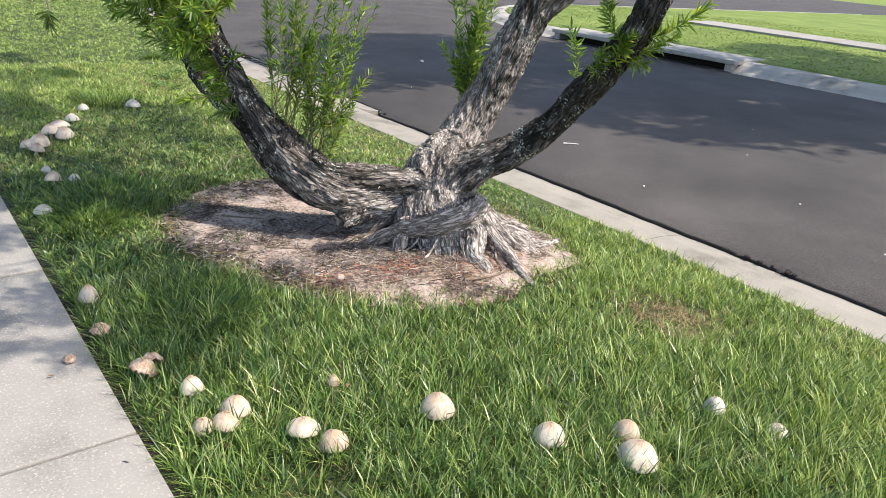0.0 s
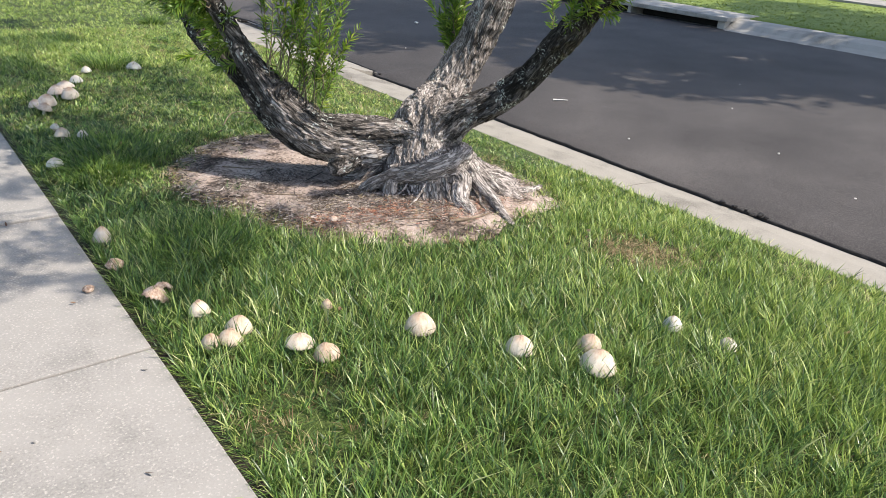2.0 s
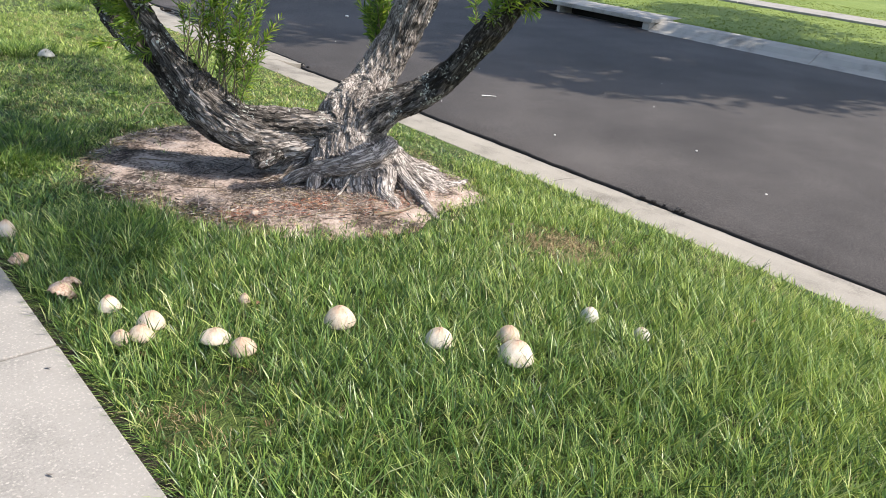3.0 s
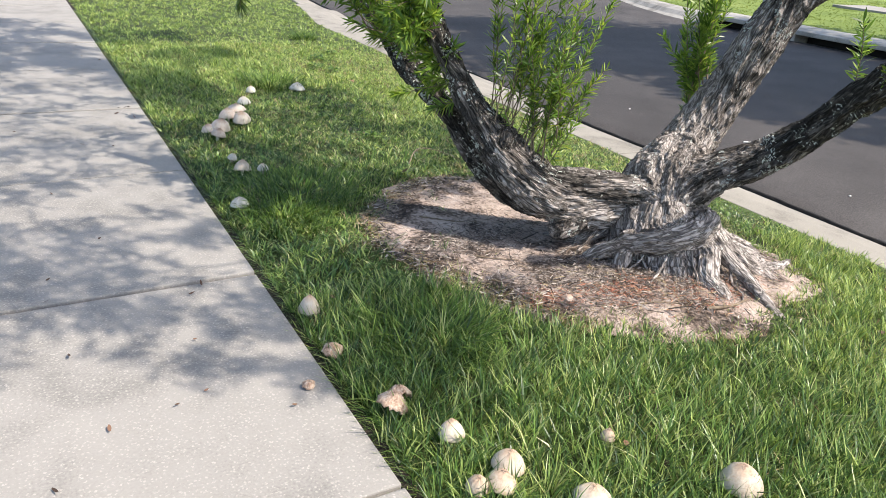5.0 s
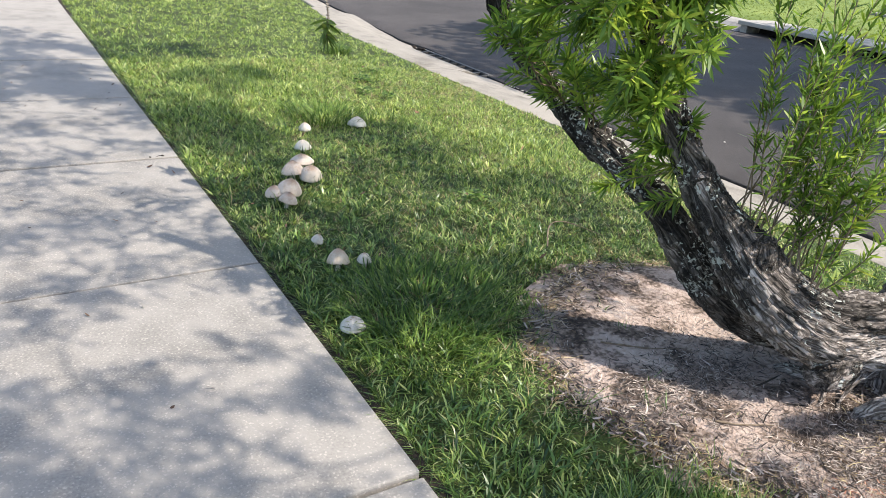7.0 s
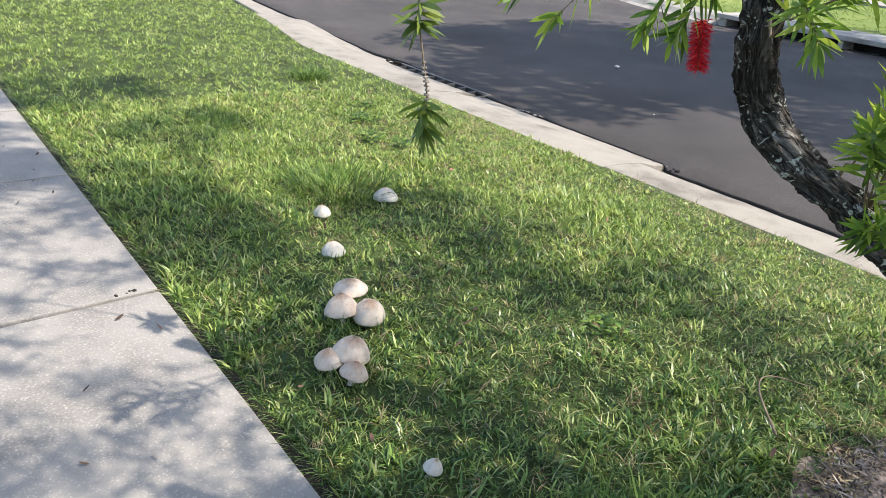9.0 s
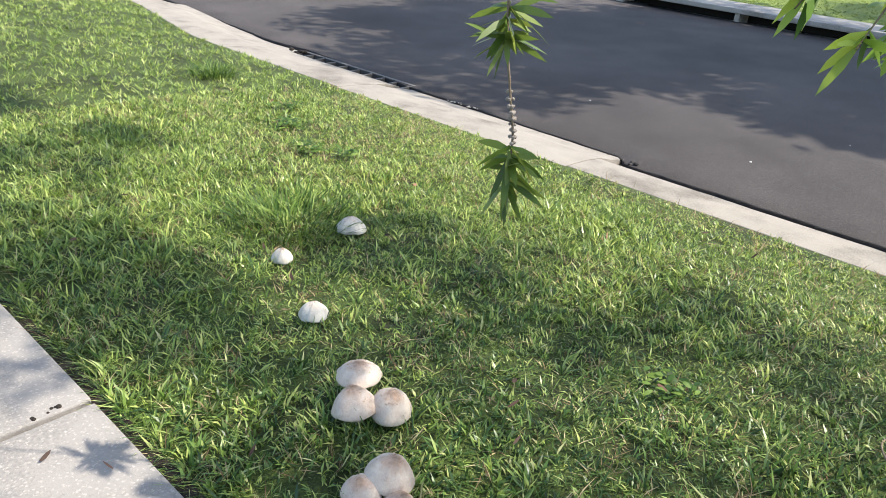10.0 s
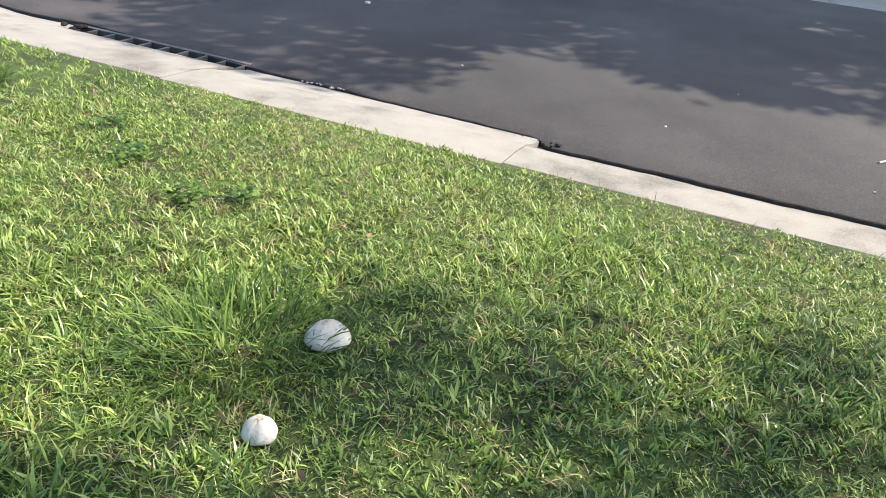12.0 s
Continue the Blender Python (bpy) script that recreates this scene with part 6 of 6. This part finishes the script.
litter("bark_litter", 1500, 2.88, 3.42, (0.14, 0.28), (0.010, 0.04), (0.0007, 0.002), M_MULCH, "dark leaf litter behind the trunk", lift=0.015)
litter("bark_strips", 150, 2.2, 3.2, (0.42, 0.32), (0.05, 0.15), (0.002, 0.005), M_MULCH, "curled dark bark strips on the soil", lift=0.02)
litter("stamen_litter", 700, 2.05, 2.98, (0.12, 0.06), (0.012, 0.035), (0.0008, 0.002), M_REDLIT, "fallen reddish flower stamens", lift=0.026)
litter("stamen_litter", 560, 1.62, 3.02, (0.10, 0.05), (0.012, 0.035), (0.0008, 0.002), M_REDLIT, "fallen reddish flower stamens", lift=0.014)
litter("stamen_litter", 620, 2.45, 2.85, (0.2, 0.08), (0.012, 0.035), (0.0008, 0.002), M_REDLIT, "fallen reddish flower stamens", lift=0.018)
litter("rim_litter", 2400, 0, 0, (1, 1), (0.015, 0.06), (0.0012, 0.004), M_MULCH, "dark dead roots and scraps along the bed's edge", lift=0.02, rim=(1.6, 3.9, 0.09))
litter("rim_litter", 700, 0, 0, (1, 1), (0.015, 0.06), (0.001, 0.003), M_MULCH, "dark dead roots and scraps along the bed's edge", lift=0.015, rim=(-1.7, 1.6, 0.05))
litter("rim_straw", 2400, 0, 0, (1, 1), (0.02, 0.07), (0.0008, 0.0018), M_DRY, "straw-coloured dead grass along the bed's edge", lift=0.02, rim=(1.4, 4.1, 0.06))
x, y = RING[0] + rng.uniform(-1.15, 1.15, 900), RING[1] + rng.uniform(-1.15, 1.15, 900)
ok = (ring_edge(x, y) < -0.02) & (ring_edge(x, y) > -0.30 - 0.25 * (x < 1.9)) & (rng.uniform(0, 1, 900) < 0.5)
x, y = x[ok], y[ok]
V, T = blades(x, y, rng.uniform(0.04, 0.10, len(x)), rng.uniform(0.0013, 0.0026, len(x)), 0.4, fan=7)
tagged(new("stray_grass", tri_mesh("stray_grass", V, T, M_GRASS)), "stray grass sprigs creeping into the bare soil", "grass", kind="stuff")
litter("straw_litter", 900, 2.25, 3.0, (0.35, 0.18), (0.02, 0.07), (0.0007, 0.0015), M_DRY, "pale straw scraps on the soil", lift=0.024)


def stick(points, r, material, label, name="stick"):
    v, t = tube_arrays(smooth_path(points, 16), np.linspace(r, r * 0.5, 16) * (1 + 0.15 * rng.normal(0, 1, 16)), 7)
    c = v.mean(0)
    ob = new(name, tri_mesh(name, v - c, t, material))
    ob.location = c
    return tagged(ob, label, "stick")


def on_bed(pts, lift=0.006):
    return [(x, y, bed_z(x, y) + lift) for x, y in pts]


stick(on_bed([(1.78, 3.12), (1.72, 3.2), (1.80, 3.28), (1.9, 3.26)]), 0.005, M_TWIG, "pale crooked twig on the soil")
stick(on_bed([(1.50, 3.60), (1.62, 3.48), (1.76, 3.42)]), 0.005, M_TWIG, "thin dead twig on the soil")
stick(on_bed([(1.55, 4.05), (1.72, 3.95), (1.86, 3.9)]), 0.004, M_TWIG, "thin dead twig on the soil")
stick(on_bed([(2.28, 2.72), (2.42, 2.70), (2.56, 2.72)], 0.008), 0.009, M_TWIG, "short grey branch piece on the soil")
stick(on_bed([(1.9, 2.86), (2.05, 2.84), (2.2, 2.80)]), 0.004, M_TWIG, "thin dead twig on the soil")
stick([(1.86, 4.78, 0.04), (1.98, 4.92, 0.075), (2.12, 4.96, 0.06), (2.3, 4.86, 0.0)], 0.004, M_TWIG, "pale bent twig lying in the grass")
stick([(5.68, 5.24, road_z(5.7) + 0.006), (5.74, 5.19, road_z(5.74) + 0.009), (5.80, 5.14, road_z(5.8) + 0.006)], 0.007, M_STONE, "pale broken stick lying on the asphalt")


def pebble(x, y, z, r, material, label, name="pebble"):
    bm = bmesh.new()
    bmesh.ops.create_icosphere(bm, subdivisions=2, radius=r)
    for v in bm.verts:
        v.co *= 1 + 0.3 * noise.noise(v.co / r * 1.2 + Vector((x * 9, y * 9, 0)))
        v.co.z *= 0.6
    me = bpy.data.meshes.new(name)
    bm.to_mesh(me)
    bm.free()
    me.materials.append(material)
    ob = new(name, me)
    ob.location = (x, y, z + r * 0.4)
    return tagged(ob, label, "pebble", "scattered pebbles")


pebble(2.47, 3.02, bed_z(2.47, 3.02), 0.018, M_STONE, "small white stone among the roots")
pebble(2.40, 2.94, bed_z(2.40, 2.94), 0.012, M_STONE, "small white stone among the roots")
pebble(1.72, 3.0, bed_z(1.72, 3.0), 0.026, M_CAPP, "pinkish stone at the bed's edge")
pebble(7.24, 9.92, road_z(7.24), 0.03, M_STONE, "pale scrap on the asphalt")
for x, y in [(5.3, 3.9), (6.1, 2.9), (5.5, 6.6), (6.6, 6.2), (5.6, 2.0), (8.2, 4.6), (7.1, 4.0), (5.15, 5.3), (5.9, 8.3)]:
    pebble(x, y, road_z(x), rng.uniform(0.006, 0.011), M_STONE, "tiny pale grit stone on the asphalt")
for k in range(16):
    s = rng.uniform(8.75, 9.15)
    pebble(near_edge(s) - rng.uniform(0.0, 0.05), s, -0.285, rng.uniform(0.005, 0.012), M_OLDKERB, "loose concrete crumb at the kerb")
for k in range(9):
    s = rng.uniform(7.12, 7.4)
    pebble(4.72 + rng.uniform(-0.05, 0.04), s, -0.285, rng.uniform(0.008, 0.02), M_TAR, "loose tar crumb at the kerb joint")
for k in range(12):
    s = rng.uniform(2.15, 2.6)
    pebble(near_edge(s) - rng.uniform(-0.04, 0.05), s, -0.285, rng.uniform(0.01, 0.024), M_TAR, "loose tar crumb at the asphalt edge")
for k in range(5):
    pebble(4.80 + rng.uniform(-0.06, 0.08), 11.33 + rng.uniform(-0.08, 0.12), -0.285, rng.uniform(0.014, 0.03), M_EDGE, "brown leaf clump at the drain")

# dead leaves on the sidewalk
n = 90
x, y = rng.uniform(-0.9, 0.52, n), rng.uniform(1.2, 9.5, n)
az = rng.uniform(0, 2 * np.pi, n)
D = np.stack([np.cos(az), np.sin(az), rng.uniform(0, 0.25, n)], 1)
S = unit(np.stack([-np.sin(az), np.cos(az), rng.normal(0, 0.5, n)], 1))
V, T = ribbons(np.stack([x, y, np.full(n, 0.006)], 1), D, S, np.tile([0, 0, 0.15], (n, 1)), rng.uniform(0.014, 0.038, n), rng.uniform(0.003, 0.006, n), (0.5, 1, 0.8))
tagged(new("dead_leaves", tri_mesh("dead_leaves", V, T, M_DEADLEAF)), "scattered dry brown leaves on the sidewalk", "dead leaves", kind="stuff")

# brown leaves caught in the lawn
n = 70
x, y = rng.uniform(0.7, 3.8, n), rng.uniform(0.8, 9.5, n)
ok = ring_edge(x, y) > 0.05
x, y = x[ok], y[ok]
n = len(x)
az = rng.uniform(0, 2 * np.pi, n)
D = np.stack([np.cos(az), np.sin(az), rng.normal(0, 0.3, n)], 1)
S = unit(np.stack([-np.sin(az), np.cos(az), rng.normal(0, 0.6, n)], 1))
V, T = ribbons(np.stack([x, y, ground_z(x, y) + rng.uniform(0.03, 0.055, n)], 1), unit(D), S, np.tile([0, 0, 0.12], (n, 1)), rng.uniform(0.02, 0.05, n), rng.uniform(0.004, 0.009, n), (0.5, 1, 0.8))
tagged(new("lawn_leaves", tri_mesh("lawn_leaves", V, T, M_DEADLEAF)), "scattered dry brown leaves in the lawn", "dead leaves", kind="stuff")
for k in range(6):
    pebble(0.47 + rng.uniform(-0.06, 0.06), 6.69 + rng.uniform(-0.012, 0.012), 0.0, rng.uniform(0.004, 0.009), M_EDGE, "dark soil crumb at the sidewalk joint")
